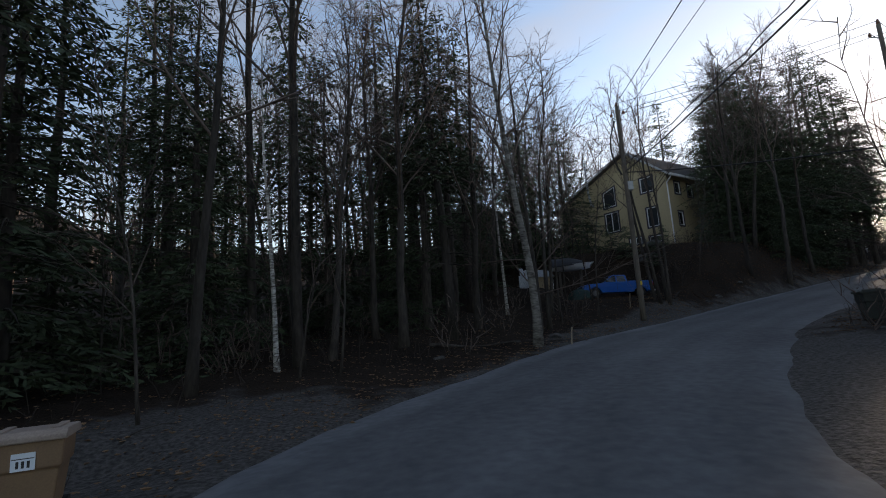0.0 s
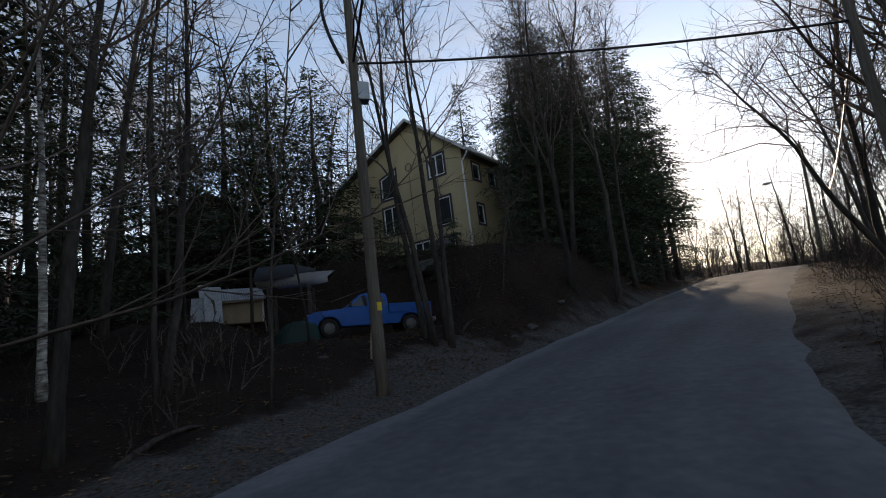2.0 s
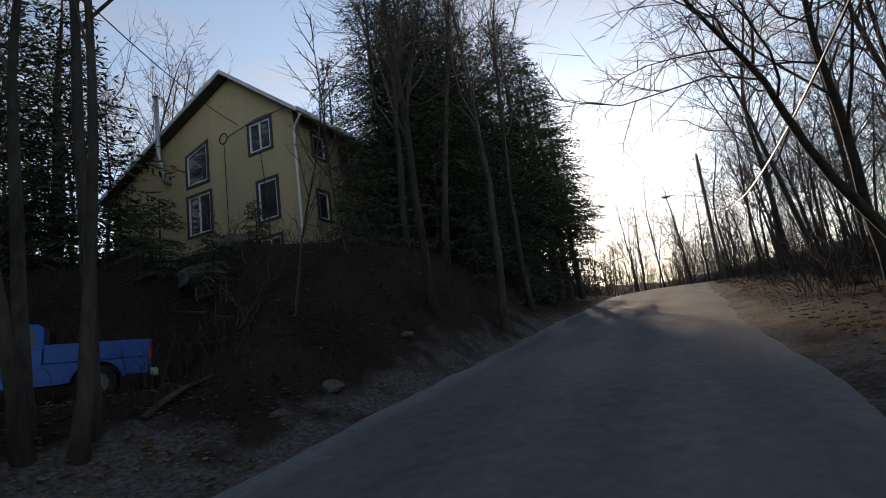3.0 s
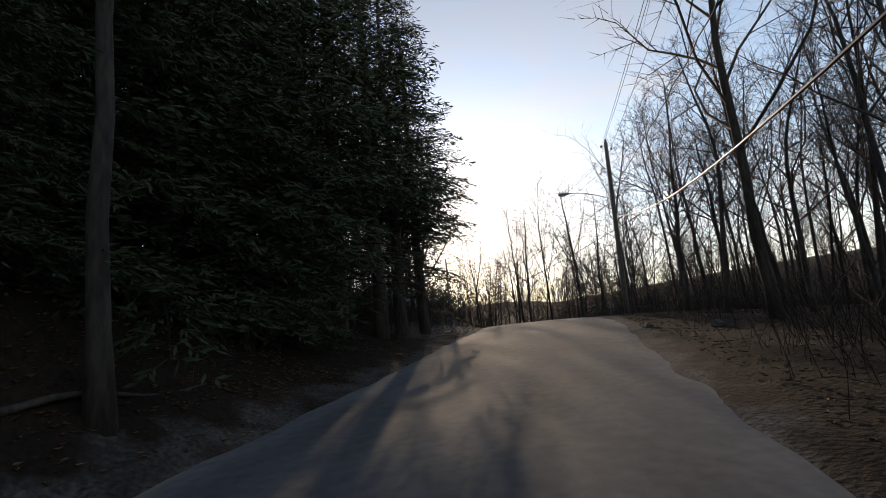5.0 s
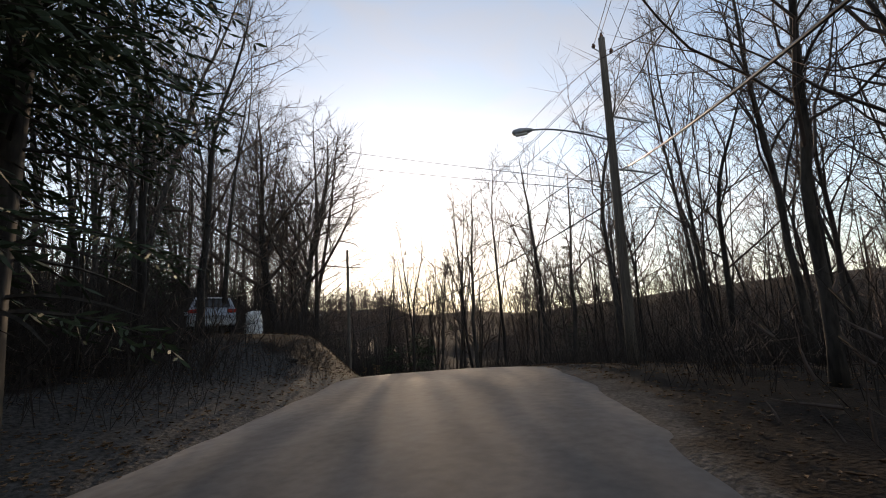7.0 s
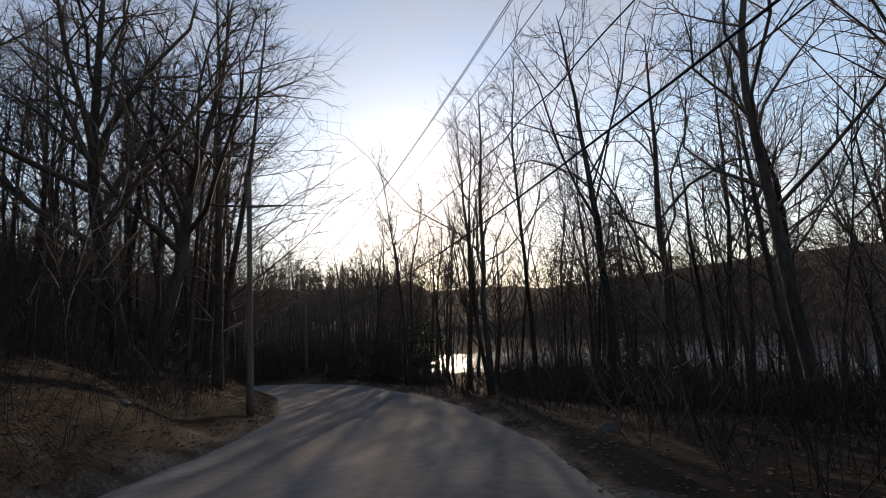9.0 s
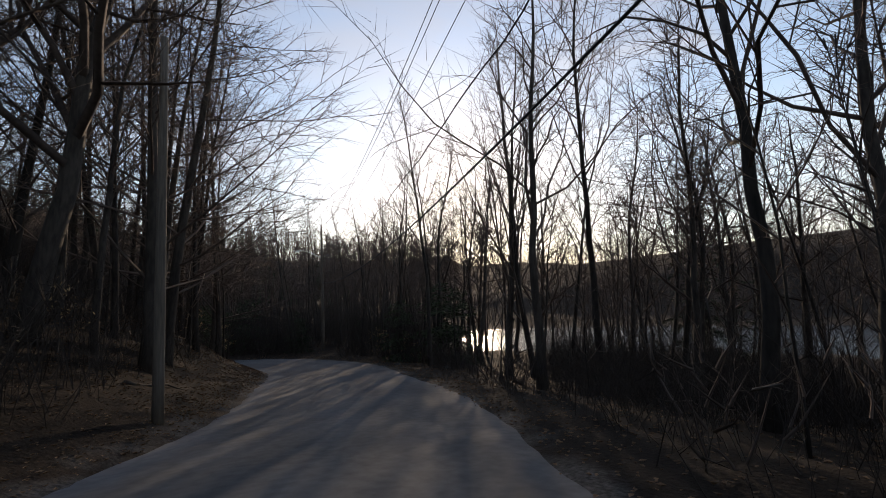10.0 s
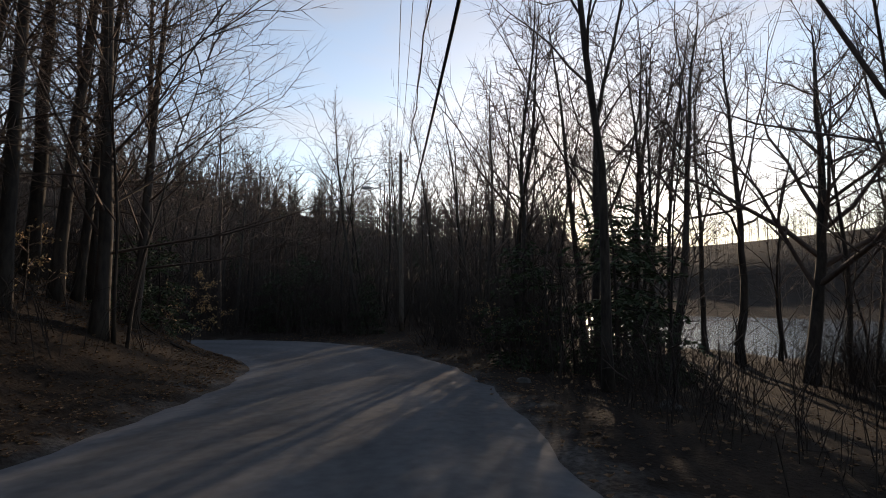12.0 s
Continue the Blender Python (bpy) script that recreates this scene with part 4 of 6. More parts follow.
def north(x, y):
    """Past the open stretch of shore."""
    return (x - 59.6) * 0.73 < (y - 58) * 0.68


brush("roadside_thicket", "thicket of thin brown stems on the slope to the lake", 800, 3, 58, 98, 1.4, 14, 1, (0.3, 1.7))
brush("roadside_thicket", "tall dense thicket round the outside of the bend", 1600, 7, 96, 135, 1.8, 22, 1, (1.8, 5.2), north)
brush("roadside_thicket", "tangle of stems above the shore", 420, 13, 78, 99, 2.4, 15, 1, (0.4, 1.5))
brush("roadside_thicket", "brown brush crowding the slope above the water", 700, 18, 86, 100, 3.5, 19, 1, (0.7, 2.3))
brush("roadside_thicket", "low brush and dead stems at the driveway's mound", 340, 15, 56, 75, 0.7, 8, -1, (0.25, 1.2))
brush("roadside_thicket", "brush and thin stems along the lake shore", 560, 16, 64, 100, 7, 26, 1, (0.8, 2.7))
brush("roadside_thicket", "tall brush between the road and the lake", 620, 17, 66, 100, 5, 24, 1, (1.2, 3.3), lambda x, y: (x - 44) * 0.616 > (y - 38) * 0.788)
brush("roadside_thicket", "brush along the edge of the driveway", 150, 14, 53, 62, 2.6, 9, -1, (0.6, 1.9))
brush("roadside_thicket", "thicket of thin brown stems beside the climbing road", 460, 4, 6, 62, 2.0, 13, 1, (0.6, 2.6))
brush("roadside_thicket", "low dead stems on the verge below the crest", 280, 11, 15, 46, 1.4, 6, 1, (0.3, 1.3))
brush("roadside_thicket", "low brush on the wooded bank", 480, 5, 54, 106, 1.6, 14, -1, (0.5, 2.0))
brush("roadside_thicket", "brown brush and saplings along the bank", 640, 12, 58, 92, 1.8, 12, -1, (0.8, 2.8))
brush("roadside_thicket", "dense brush inside the bend", 560, 8, 104, 135, 1.6, 18, -1, (1.2, 4.2))
brush("roadside_thicket", "low brush and dead stems on the house bank", 420, 9, 25, 44, 1.8, 8.5, -1, (0.25, 1.2))
brush("roadside_thicket", "low brush below the house bank", 360, 6, -12, 54, 1.8, 12, -1, (0.4, 1.7))


def far_woods(name, label, places, seeds, mat, evergreen, limbs=18, shoots=2, thick=1.0, stem=0.14):
    """Woods too far off to count: each tree is a thin trunk with a few dozen branches, or a ragged cone of boughs."""
    forms = []
    for s in seeds:
        rng = np.random.default_rng(s)
        b = Solid()
        if evergreen:
            b.tube([(0, 0, 0), (0, 0, 9)], [0.15, 0], 4, closed=False)
            for h in np.arange(1.2, 8.8, 0.55):
                for w in np.arange(6) * 1.047 + rng.uniform(0, 1):
                    size = 2.3 * (1 - h / 9.2) * rng.uniform(0.6, 1.2)
                    c, sn = math.cos(w), math.sin(w)
                    q = np.array([(0, 0, h + 0.25), (c * size * 0.6 - sn * 0.4, sn * size * 0.6 + c * 0.4, h), (c * size, sn * size, h - 0.35 * size), (c * size * 0.6 + sn * 0.4, sn * size * 0.6 - c * 0.4, h)])
                    b.add(q, [(0, 1, 2, 3)])
        else:
            b.tube([(0, 0, -0.5), (rng.normal(0, 0.2), 0.1, 5), (rng.normal(0, 0.4), rng.normal(0, 0.3), 11.5)], [stem, stem * 0.6, 0], 4, closed=False)
            for k in range(limbs):
                h = rng.uniform(3.5, 11)
                w, size = rng.uniform(0, 6.28), rng.uniform(1.2, 2.6) * (1.15 - h / 14)
                p = np.array([0, 0, h])
                mid = p + size * 0.5 * np.array([math.cos(w), math.sin(w), 0.8])
                end = mid + size * 0.6 * np.array([math.cos(w + 0.3), math.sin(w + 0.3), 1.3])
                b.tube([p, mid, end], [0.03 * thick, 0.02 * thick, 0], 3, closed=False)
                for j in range(shoots):
                    e2 = mid + size * 0.5 * np.array([rng.normal(0, 0.6), rng.normal(0, 0.6), 0.7])
                    b.tube([mid, e2], [0.016 * thick, 0], 3, closed=False)
        forms.append((np.vstack(b.v), b.f))
    big = Solid()
    for i, (x, y) in enumerate(places):
        v, f = forms[i % len(forms)]
        w, s = rnd.uniform(0, 6.28), rnd.uniform(0.75, 1.25)
        c, sn = math.cos(w) * s, math.sin(w) * s
        q = np.stack([v[:, 0] * c - v[:, 1] * sn + x, v[:, 0] * sn + v[:, 1] * c + y, v[:, 2] * s + height(x, y) - 0.2], 1)
        big.add(q, f)
    tagged(new(name, big.mesh(name, mat)), label, "woods", "", "stuff")


def ring(count, x0, x1, y0, y1, ok):
    out = []
    while len(out) < count:
        x, y = rnd.uniform(x0, x1), rnd.uniform(y0, y1)
        if ok(x, y):
            out.append((x, y))
    return out


def dry(x, y):
    return height(x, y) > LAKE_Z + 0.4


far_woods("far_bare_woods", "leafless woods on the hills across the lake", ring(1500, 125, 310, -20, 300, lambda x, y: dry(x, y)), (5, 6, 7, 10), TWIG, False, 14, 0, 1.5, 0.07)
far_woods("hillside_bare_woods", "leafless woods on the slope beyond the bend", ring(640, -40, 130, 106, 230, lambda x, y: dry(x, y) and abs(beside(x, y)[1][0]) > 7), (8, 9, 19), TWIG, False, 20, 2, 2.4, 0.085)
far_woods("left_bare_woods", "leafless woods deep behind the roadside", ring(280, -70, 40, 5, 100, lambda x, y: abs(beside(x, y)[1][0]) > 38), (15, 16), TWIG, False, 16, 1, 1.5)
far_woods("right_bare_woods", "leafless woods behind the roadside", ring(240, 15, 110, -60, 50, lambda x, y: dry(x, y) and beside(x, y)[1][0] > 30), (17, 18), TWIG, False, 16, 1, 1.5)
far_woods("bend_bare_woods", "leafless woods beyond the bend in the road", ring(340, 30, 112, 92, 128, lambda x, y: dry(x, y) and abs(beside(x, y)[1][0]) > 6), (28, 29), TWIG, False, 18, 2, 1.5)
far_woods("far_evergreens", "dark evergreens scattered on the far hills", ring(220, -60, 110, 125, 225, lambda x, y: dry(x, y)) + ring(12, 120, 320, -10, 280, lambda x, y: dry(x, y)), (3, 4), NEEDLE, True)


# ---- poles and cables ----
def utility_pole(x, y, top, base=None, label="", lamp=None, radius=0.15, band=None, boxes=(), pins=True, along=0.0, arms=(), lean=(0.0, 0.0)):
    z0 = height(x, y) - 0.1 if base is None else base
    tip = Matrix.Rotation(math.atan2(lean[0], top - z0), 4, "Y") @ Matrix.Rotation(-math.atan2(lean[1], top - z0), 4, "X")
    ob = thing("utility_pole", Matrix.Translation((x, y, z0)) @ tip, label or "weathered grey wooden utility pole beside the road", "pole", "utility poles")
    tall = top - z0
    h = np.linspace(0, tall, 8)
    part("pole", Solid().tube(np.stack([0 * h, 0 * h, h], 1), radius * (1 - 0.35 * h / tall), 14), POLE, ob, smooth=True)
    c, s = math.cos(along), math.sin(along)
    if pins:
        for k, dz in ((-1, 0.55), (1, 0.4)):
            part("bracket", Solid().tube([(0, 0, tall - dz - 0.15), (c * 0.28 * k, s * 0.28 * k, tall - dz), (c * 0.3 * k, s * 0.3 * k, tall - dz + 0.05)], [0.022, 0.022, 0.022], 6), STEEL, ob)
            part("insulator", Solid().tube([(c * 0.3 * k, s * 0.3 * k, tall - dz + 0.03), (c * 0.3 * k, s * 0.3 * k, tall - dz + 0.09), (c * 0.3 * k, s * 0.3 * k, tall - dz + 0.18)], [0.05, 0.07, 0.035], 8), PORCELAIN, ob)
        part("insulator", Solid().tube([(0, 0, tall), (0, 0, tall + 0.06), (0, 0, tall + 0.2)], [0.045, 0.07, 0.035], 8), PORCELAIN, ob)
    if lamp:
        lx, ly, lz = lamp[0] - x, lamp[1] - y, lamp[2] - z0
        t = np.linspace(0, 1, 8)
        arm = np.stack([lx * t, ly * t, (lz - 0.75) + 0.8 * np.sin(t * 1.45)], 1)
        part("lamp_arm", Solid().tube(arm, [0.03] * 8, 7), STEEL, ob, "curved steel lamp arm")
        d = unit(np.array([lx, ly, 0]))
        q = arm[-1]
        head = part("lamp_head", Solid().tube([q - d * 0.05, q + d * 0.1, q + d * 0.4, q + d * 0.62, q + d * 0.68], [0.04, 0.09, 0.13, 0.1, 0.02], 8), STEEL, ob, "street lamp head, unlit", smooth=True)
        part("lens", Solid().tube([q + d * 0.15 - np.array([0, 0, 0.07]), q + d * 0.55 - np.array([0, 0, 0.09])], [0.07, 0.08], 8), CLEAR, head)
    if band:
        part("marker_tag", Solid().prism([((radius - 0.003) * math.cos(w), (radius - 0.003) * math.sin(w)) for w in np.linspace(-1.5, -0.55, 7)] + [((radius + 0.006) * math.cos(w), (radius + 0.006) * math.sin(w)) for w in np.linspace(-0.55, -1.5, 7)], band - z0 - 0.08, band - z0 + 0.08), YELLOW, ob, "yellow reflective marker tag", m=Matrix(((1, 0, 0, 0), (0, 0, 1, 0), (0, 1, 0, 0), (0, 0, 0, 1))))
    for az in arms:
        part("cable_arm", Solid().tube([(0, 0, az - z0), (1.5, -0.75, az - z0)], [0.035, 0.025], 6), STEEL, ob, "short steel cable bracket")
    for bz, bw in boxes:
        b = Solid().box(c * radius - 0.1, s * radius - 0.13, bz - z0, c * radius + 0.14, s * radius + 0.13, bz - z0 + bw)
        part("meter_box", b, STEEL, ob, "grey metal service box", bevel=0.015)
    return ob


P0, P1, P2, SP, P3 = (4.6, -19.0, 10.6), (8.66, 21.2, 11.0), (17.4, 17.0, 11.8), (50.5, 37.95, 14.9), (72.1, 86.4, 12.9)
utility_pole(*P0, along=0.0)
utility_pole(*P1, radius=0.125, band=2.72, boxes=((6.95, 0.4),), along=0.1, label="grey wooden utility pole with a yellow marker tag")
utility_pole(*P2, along=2.2, radius=0.11)
utility_pole(50.3, 38.3, SP[2], lean=(SP[0] - 50.3, SP[1] - 38.3), lamp=(49.3, 40.6, 12.0), along=2.4, label="tall wooden utility pole carrying a street lamp", arms=(10.3, 12.1), radius=0.17)
utility_pole(*P3, lamp=(70.5, 87.4, 10.7), along=2.7, label="wooden utility pole with a street lamp by the bend")
stub = height(52.9, 55.4)
utility_pole(52.9, 55.4, stub + 7.6, radius=0.11, pins=False, label="short bare wooden pole among the trees")


def cable(p, q, sag, r, label="black overhead cable strung between poles", wavy=0.0, mat=None):
    t = np.linspace(0, 1, 25 if not wavy else 70)
    p, q = np.array(p, float), np.array(q, float)
    pts = p + (q - p) * t[:, None]
    pts[:, 2] -= 4 * sag * t * (1 - t)
    if wavy:
        pts[:, 2] += wavy * np.sin(t * 130) * np.sin(t * 23)
        pts[:, 0] += wavy * np.cos(t * 97) * np.sin(t * 31)
    tagged(new("overhead_cable", Solid().tube(pts, [r] * len(pts), 5).mesh("overhead_cable", mat or WIRE, True)), label, "cable", "overhead cables")


for a, b in ((P0, P1), (P1, P2), (P2, SP), (SP, P3), (P3, (47.0, 116.0, 14.0))):
    span = math.dist(a[:2], b[:2])
    for dx, dz in ((0.0, 0.15), (0.3, -0.38), (-0.3, -0.25)):
        ax = dx + 1.2 if a is SP else dx
        cable((a[0] + ax, a[1] - ax * 0.45, a[2] + dz), (b[0] + dx, b[1] - dx * 0.45, b[2] + dz), (0.04 if a is SP else 0.012) * span, 0.011, "thin bare power line strung between poles")
    if a is SP:
        cable((SP[0] + 1.5, SP[1] - 0.75, 10.3), (P3[0], P3[1], 7.7), 1.5, 0.026)
        cable((SP[0] + 1.3, SP[1] - 0.65, 12.1), (P3[0], P3[1], 10.3), 2.1, 0.017, "wavy lashed telephone cable strung between poles", 0.05)
        continue
    if a is P3:
        continue
    low = lambda p, k: (p[0], p[1], p[2] - k)
    if a is P2:
        cable((P2[0], P2[1], 7.0), (SP[0], SP[1], 10.2), 1.6, 0.028, mat=SHEATH)
    else:
        cable(low(a, 3.2), low(b, 4.8 if b is P2 else 3.2), 0.016 * span, 0.026)
    if a is not P1:
        cable(low(a, 2.6), low(b, 2.9), 0.02 * span, 0.017, "wavy lashed telephone cable strung between poles", 0.05)
for z, q in ((9.75, (45.1, 62.5, 19.3)), (9.5, (45.2, 62.9, 18.2))):
    cable((SP[0], SP[1], z), q, 0.2, 0.011, "service line crossing above the road")
cable((P1[0], P1[1], 8.4), (14.6, 34.2, 11.1), 0.5, 0.012, "service line running to the yellow house")
# slack loop of cable hung on the pole by the pickup
loop = np.linspace(0, 1, 24)
tagged(new("cable_loop", Solid().tube(np.stack([P1[0] - 0.25 - 0.35 * np.sin(loop * 3.1), P1[1] - 0.2 - 0.1 * loop, 10.2 - 2.6 * loop], 1), [0.035] * 24, 6).mesh("cable_loop", WIRE, True)),
       "slack black cable hanging from the pole", "cable", "overhead cables")


# ---- the yellow house ----
def holed_wall(stops, top, bottom, holes, thick):
    """A wall in x (along) and z, from y = 0 to y = thick, as uprights between the holes: (x0, x1, z0, z at x0, z at x1)."""
    b = Solid()
    xs = sorted(set(stops) | {h[0] for h in holes} | {h[1] for h in holes})
    for a, c in zip(xs, xs[1:]):
        inside = sorted((h for h in holes if h[0] <= a and c <= h[1]), key=lambda h: h[2])
        lo = (bottom, bottom)
        for h in inside:
            f = lambda x: h[3] + (h[4] - h[3]) * (x - h[0]) / (h[1] - h[0])
            b.prism([(a, lo[0]), (c, lo[1]), (c, h[2]), (a, h[2])], 0, thick)
            lo = (f(a), f(c))
        b.prism([(a, lo[0]), (c, lo[1]), (c, top(c)), (a, top(a))], 0, thick)
    return welded(b)


def welded(b):
    """The same solid with its touching pieces grown together."""
    bm = bmesh.new()
    vs = [bm.verts.new(p) for p in np.vstack(b.v)]
    for f in b.f:
        bm.faces.new([vs[i] for i in f])
    bmesh.ops.remove_doubles(bm, verts=bm.verts, dist=0.0005)
    bm.verts.index_update()
    out = Solid().add([tuple(v.co) for v in bm.verts], [tuple(v.index for v in f.verts) for f in bm.faces])
    bm.free()
    return out


def frame_of(x0, x1, z0, za, zb, w, y0, y1):
    """A four-sided frame round an opening whose top may slope."""
    b = Solid()
    b.prism([(x0, z0), (x1, z0), (x1, z0 + w), (x0, z0 + w)], y0, y1)
    b.prism([(x0, za - w), (x1, zb - w), (x1, zb), (x0, za)], y0, y1)
    b.prism([(x0, z0 + w), (x0 + w, z0 + w), (x0 + w, za - w), (x0, za - w)], y0, y1)
    b.prism([(x1 - w, z0 + w), (x1, z0 + w), (x1, zb - w), (x1 - w, zb - w)], y0, y1)
    return b


def window_in(wall, x0, x1, z0, za, zb, panes):
    """A window as a part of its wall: dark trim, white sashes, panes, and a sheet coloured as the room's shade."""
    win = part("window", frame_of(x0 - 0.09, x1 + 0.09, z0 - 0.09, za + 0.09, zb + 0.09, 0.1, -0.035, 0.02), TRIM, wall, "window with dark trim and white sashes")
    part("sash", frame_of(x0, x1, z0, za, zb, 0.06, -0.012, 0.06), WHITE, win, "white vinyl sash")
    step = (x1 - x0) / panes
    for k in range(panes):
        a, c = x0 + k * step, x0 + (k + 1) * step
        f = lambda x: za + (zb - za) * (x - x0) / (x1 - x0) - 0.05
        part("pane", Solid().prism([(a + 0.03, z0 + 0.05), (c - 0.03, z0 + 0.05), (c - 0.03, f(c)), (a + 0.03, f(a))], 0.03 + 0.015 * k, 0.036 + 0.015 * k), GLASS, win)
        if k:
            part("mullion", Solid().box(a - 0.03, -0.01, z0 + 0.05, a + 0.03, 0.06, (f(a))), WHITE, win)
    # flat sheet behind the panes, indoor shade painted as its colour
    part("dark_interior", Solid().prism([(x0, z0), (x1, z0), (x1, zb), (x0, za)], 0.16, 0.17), ROOMSHADE, win)


def build_house():
    base = 5.3
    turn = Matrix(((0.835, -0.55, 0), (0.55, 0.835, 0), (0, 0, 1))).to_4x4()
    house = thing("house", Matrix.Translation((16.05, 32.45, base)) @ turn, "two-storey yellow house with a steep gable on the bank", "house")
    deep, wide = 8.0, 10.0
    apex, eave, back = 13.35 - base, 11.0 - base, 10.35 - base
    top = lambda y: eave + (apex - eave) * y / 2.94 if y <= 2.94 else apex + (back - apex) * (y - 2.94) / (wide - 2.94)
    holes = [(1.04, 2.04, 10.0 - base, 11.1 - base, 11.1 - base, 2), (0.92, 1.78, 7.43 - base, 8.83 - base, 8.83 - base, 1), (4.25, 5.35, 9.67 - base, 11.2 - base, 10.85 - base, 1),
             (4.15, 5.35, 7.69 - base, 9.2 - base, 9.2 - base, 2), (0.9, 1.82, 6.3 - base, 6.78 - base, 6.78 - base, 2), (2.42, 3.44, 6.4 - base, 6.9 - base, 6.9 - base, 2)]
    # gable wall: its own x runs along the house's y
    m = Matrix(((0, 1, 0, 0), (1, 0, 0, 0), (0, 0, 1, 0), (0, 0, 0, 1)))
    gable = part("gable_wall", holed_wall([0, 2.94, wide], top, -1.2, [h[:5] for h in holes], 0.2), WALLPAINT, house, m=m)
    for h in holes:
        window_in(gable, *h)
    side_holes = [(0.9, 1.55, 9.6 - base, 10.45 - base, 10.45 - base, 1), (2.5, 3.15, 9.5 - base, 10.4 - base, 10.4 - base, 1), (0.95, 1.5, 7.3 - base, 8.3 - base, 8.3 - base, 1)]
    side = part("side_wall", holed_wall([0.2, deep], lambda x: eave, -1.2, [h[:5] for h in side_holes], 0.2), WALLPAINT, house)
    for h in side_holes:
        window_in(side, *h)
    part("back_wall", holed_wall([0, 2.94, wide], top, -1.2, [], 0.2), WALLPAINT, house, m=Matrix.Translation((deep, 0, 0)) @ m)
    part("side_wall", holed_wall([0.2, deep], lambda x: back, -1.2, [], 0.2), WALLPAINT, house, m=Matrix.Translation((0, wide - 0.2, 0)))
    slope_r, slope_l = (apex - eave) / 2.94, (apex - back) / (wide - 2.94)
    for name, y0, y1, z0, z1 in (("roof_slope", -0.4, 2.94, eave - 0.4 * slope_r, apex), ("roof_slope", 2.94, wide + 0.4, apex, back - 0.4 * slope_l)):
        b = Solid()
        b.add([(x, y, z + d) for d in (0.0, 0.17) for x, y, z in ((-0.4, y0, z0), (deep + 0.4, y0, z0), (deep + 0.4, y1, z1), (-0.4, y1, z1))], [(3, 2, 1, 0), (4, 5, 6, 7), (0, 1, 5, 4), (1, 2, 6, 5), (2, 3, 7, 6), (3, 0, 4, 7)])
        roof = part(name, b, ROOFING, house, "dark asphalt shingle roof")
        f = Solid()
        f.add([(x, y, z + d) for d in (0.02, 0.185) for x, y, z in ((-0.43, y0, z0), (-0.4, y0, z0), (-0.4, y1, z1), (-0.43, y1, z1))], [(3, 2, 1, 0), (4, 5, 6, 7), (0, 1, 5, 4), (1, 2, 6, 5), (2, 3, 7, 6), (3, 0, 4, 7)])
        part("rake_board", f, GREYTRIM, roof, "pale rake board along the gable")
    g = Solid().box(-0.42, -0.56, eave - 0.4 * slope_r - 0.02, deep + 0.4, -0.42, eave - 0.4 * slope_r + 0.12)
    gutter = part("gutter", g, WHITE, house, "white gutter along the eave")
    z = eave - 0.4 * slope_r
    part("downspout", Solid().tube([(-0.2, -0.5, z), (-0.2, -0.45, z - 0.15), (-0.08, -0.06, z - 0.42), (-0.05, -0.05, z - 0.6), (-0.05, -0.05, 0.4)], [0.045] * 5, 6), WHITE, gutter, "white downspout at the corner")
    pipe = Solid().tube([(-0.02, 6.34, 10.1 - base), (-0.22, 6.34, 10.1 - base), (-0.26, 6.34, 10.2 - base), (-0.46, 6.36, 11.2 - base), (-0.5, 6.38, 13.6 - base)], [0.09] * 5, 10)
    stove = part("stove_pipe", pipe, STEEL, house, "galvanised stove pipe on the gable", smooth=True)
    part("rain_cap", Solid().tube([(-0.5, 6.38, 13.62 - base), (-0.5, 6.38, 13.68 - base), (-0.5, 6.38, 13.8 - base)], [0.15, 0.15, 0.02], 10), STEEL, stove)
    w = np.linspace(0, 2 * math.pi, 22)
    part("cable_coil", Solid().tube(np.stack([-0.05 + 0 * w, 3.3 + 0.2 * np.cos(w), 11.0 - base + 0.2 * np.sin(w)], 1), [0.02] * 22, 5), WIRE, house, "coil of black cable on the wall")
    part("wall_cable", Solid().tube([(-0.03, 3.1, 11.02 - base), (-0.03, 1.6, 11.25 - base), (-0.03, 0.1, 11.2 - base)], [0.012] * 3, 4), WIRE, house)
    part("wall_cable", Solid().tube([(-0.03, 1.55, 9.9 - base), (-0.03, 1.45, 8.9 - base), (-0.03, 1.35, 6.8 - base)], [0.014] * 3, 4), WIRE, house)
    part("wall_cable", Solid().tube([(-0.03, 3.3, 10.8 - base), (-0.03, 3.28, 8.5 - base), (-0.03, 3.25, 6.2 - base)], [0.012] * 3, 4), WIRE, house)
    # low wing beyond the gable wall
    wing = part("wing", holed_wall([0, 3.2], lambda x: 2.6, -2.0, [(1.0, 1.9, 0.9, 1.9, 1.9)], 0.2), WALLPAINT, house, "low yellow wing of the house", m=Matrix.Translation((0.3, wide, 0)) @ m)
    part("wing_roof", Solid().box(0.1, wide - 0.1, 2.6, 4.5, wide + 3.5, 2.75), ROOFING, house)
    part("wing_back", Solid().box(4.0, wide, -2.0, 4.2, wide + 3.2, 2.6), WALLPAINT, house)
    part("wing_end", Solid().box(0.5, wide + 3.0, -2.0, 4.0, wide + 3.2, 2.6), WALLPAINT, house)


build_house()


# ---- vehicles ----
def arch(cx, r, z, n=9):
    """Points of a wheel arch, from front to rear, over the line at z."""
    a = math.asin(min(1, z / r)) if z < r else 1.5
    return [(cx + r * math.cos(t), 0.36 + r * math.sin(t)) for t in np.linspace(-0.05 + 0.2, math.pi - 0.15, n)]


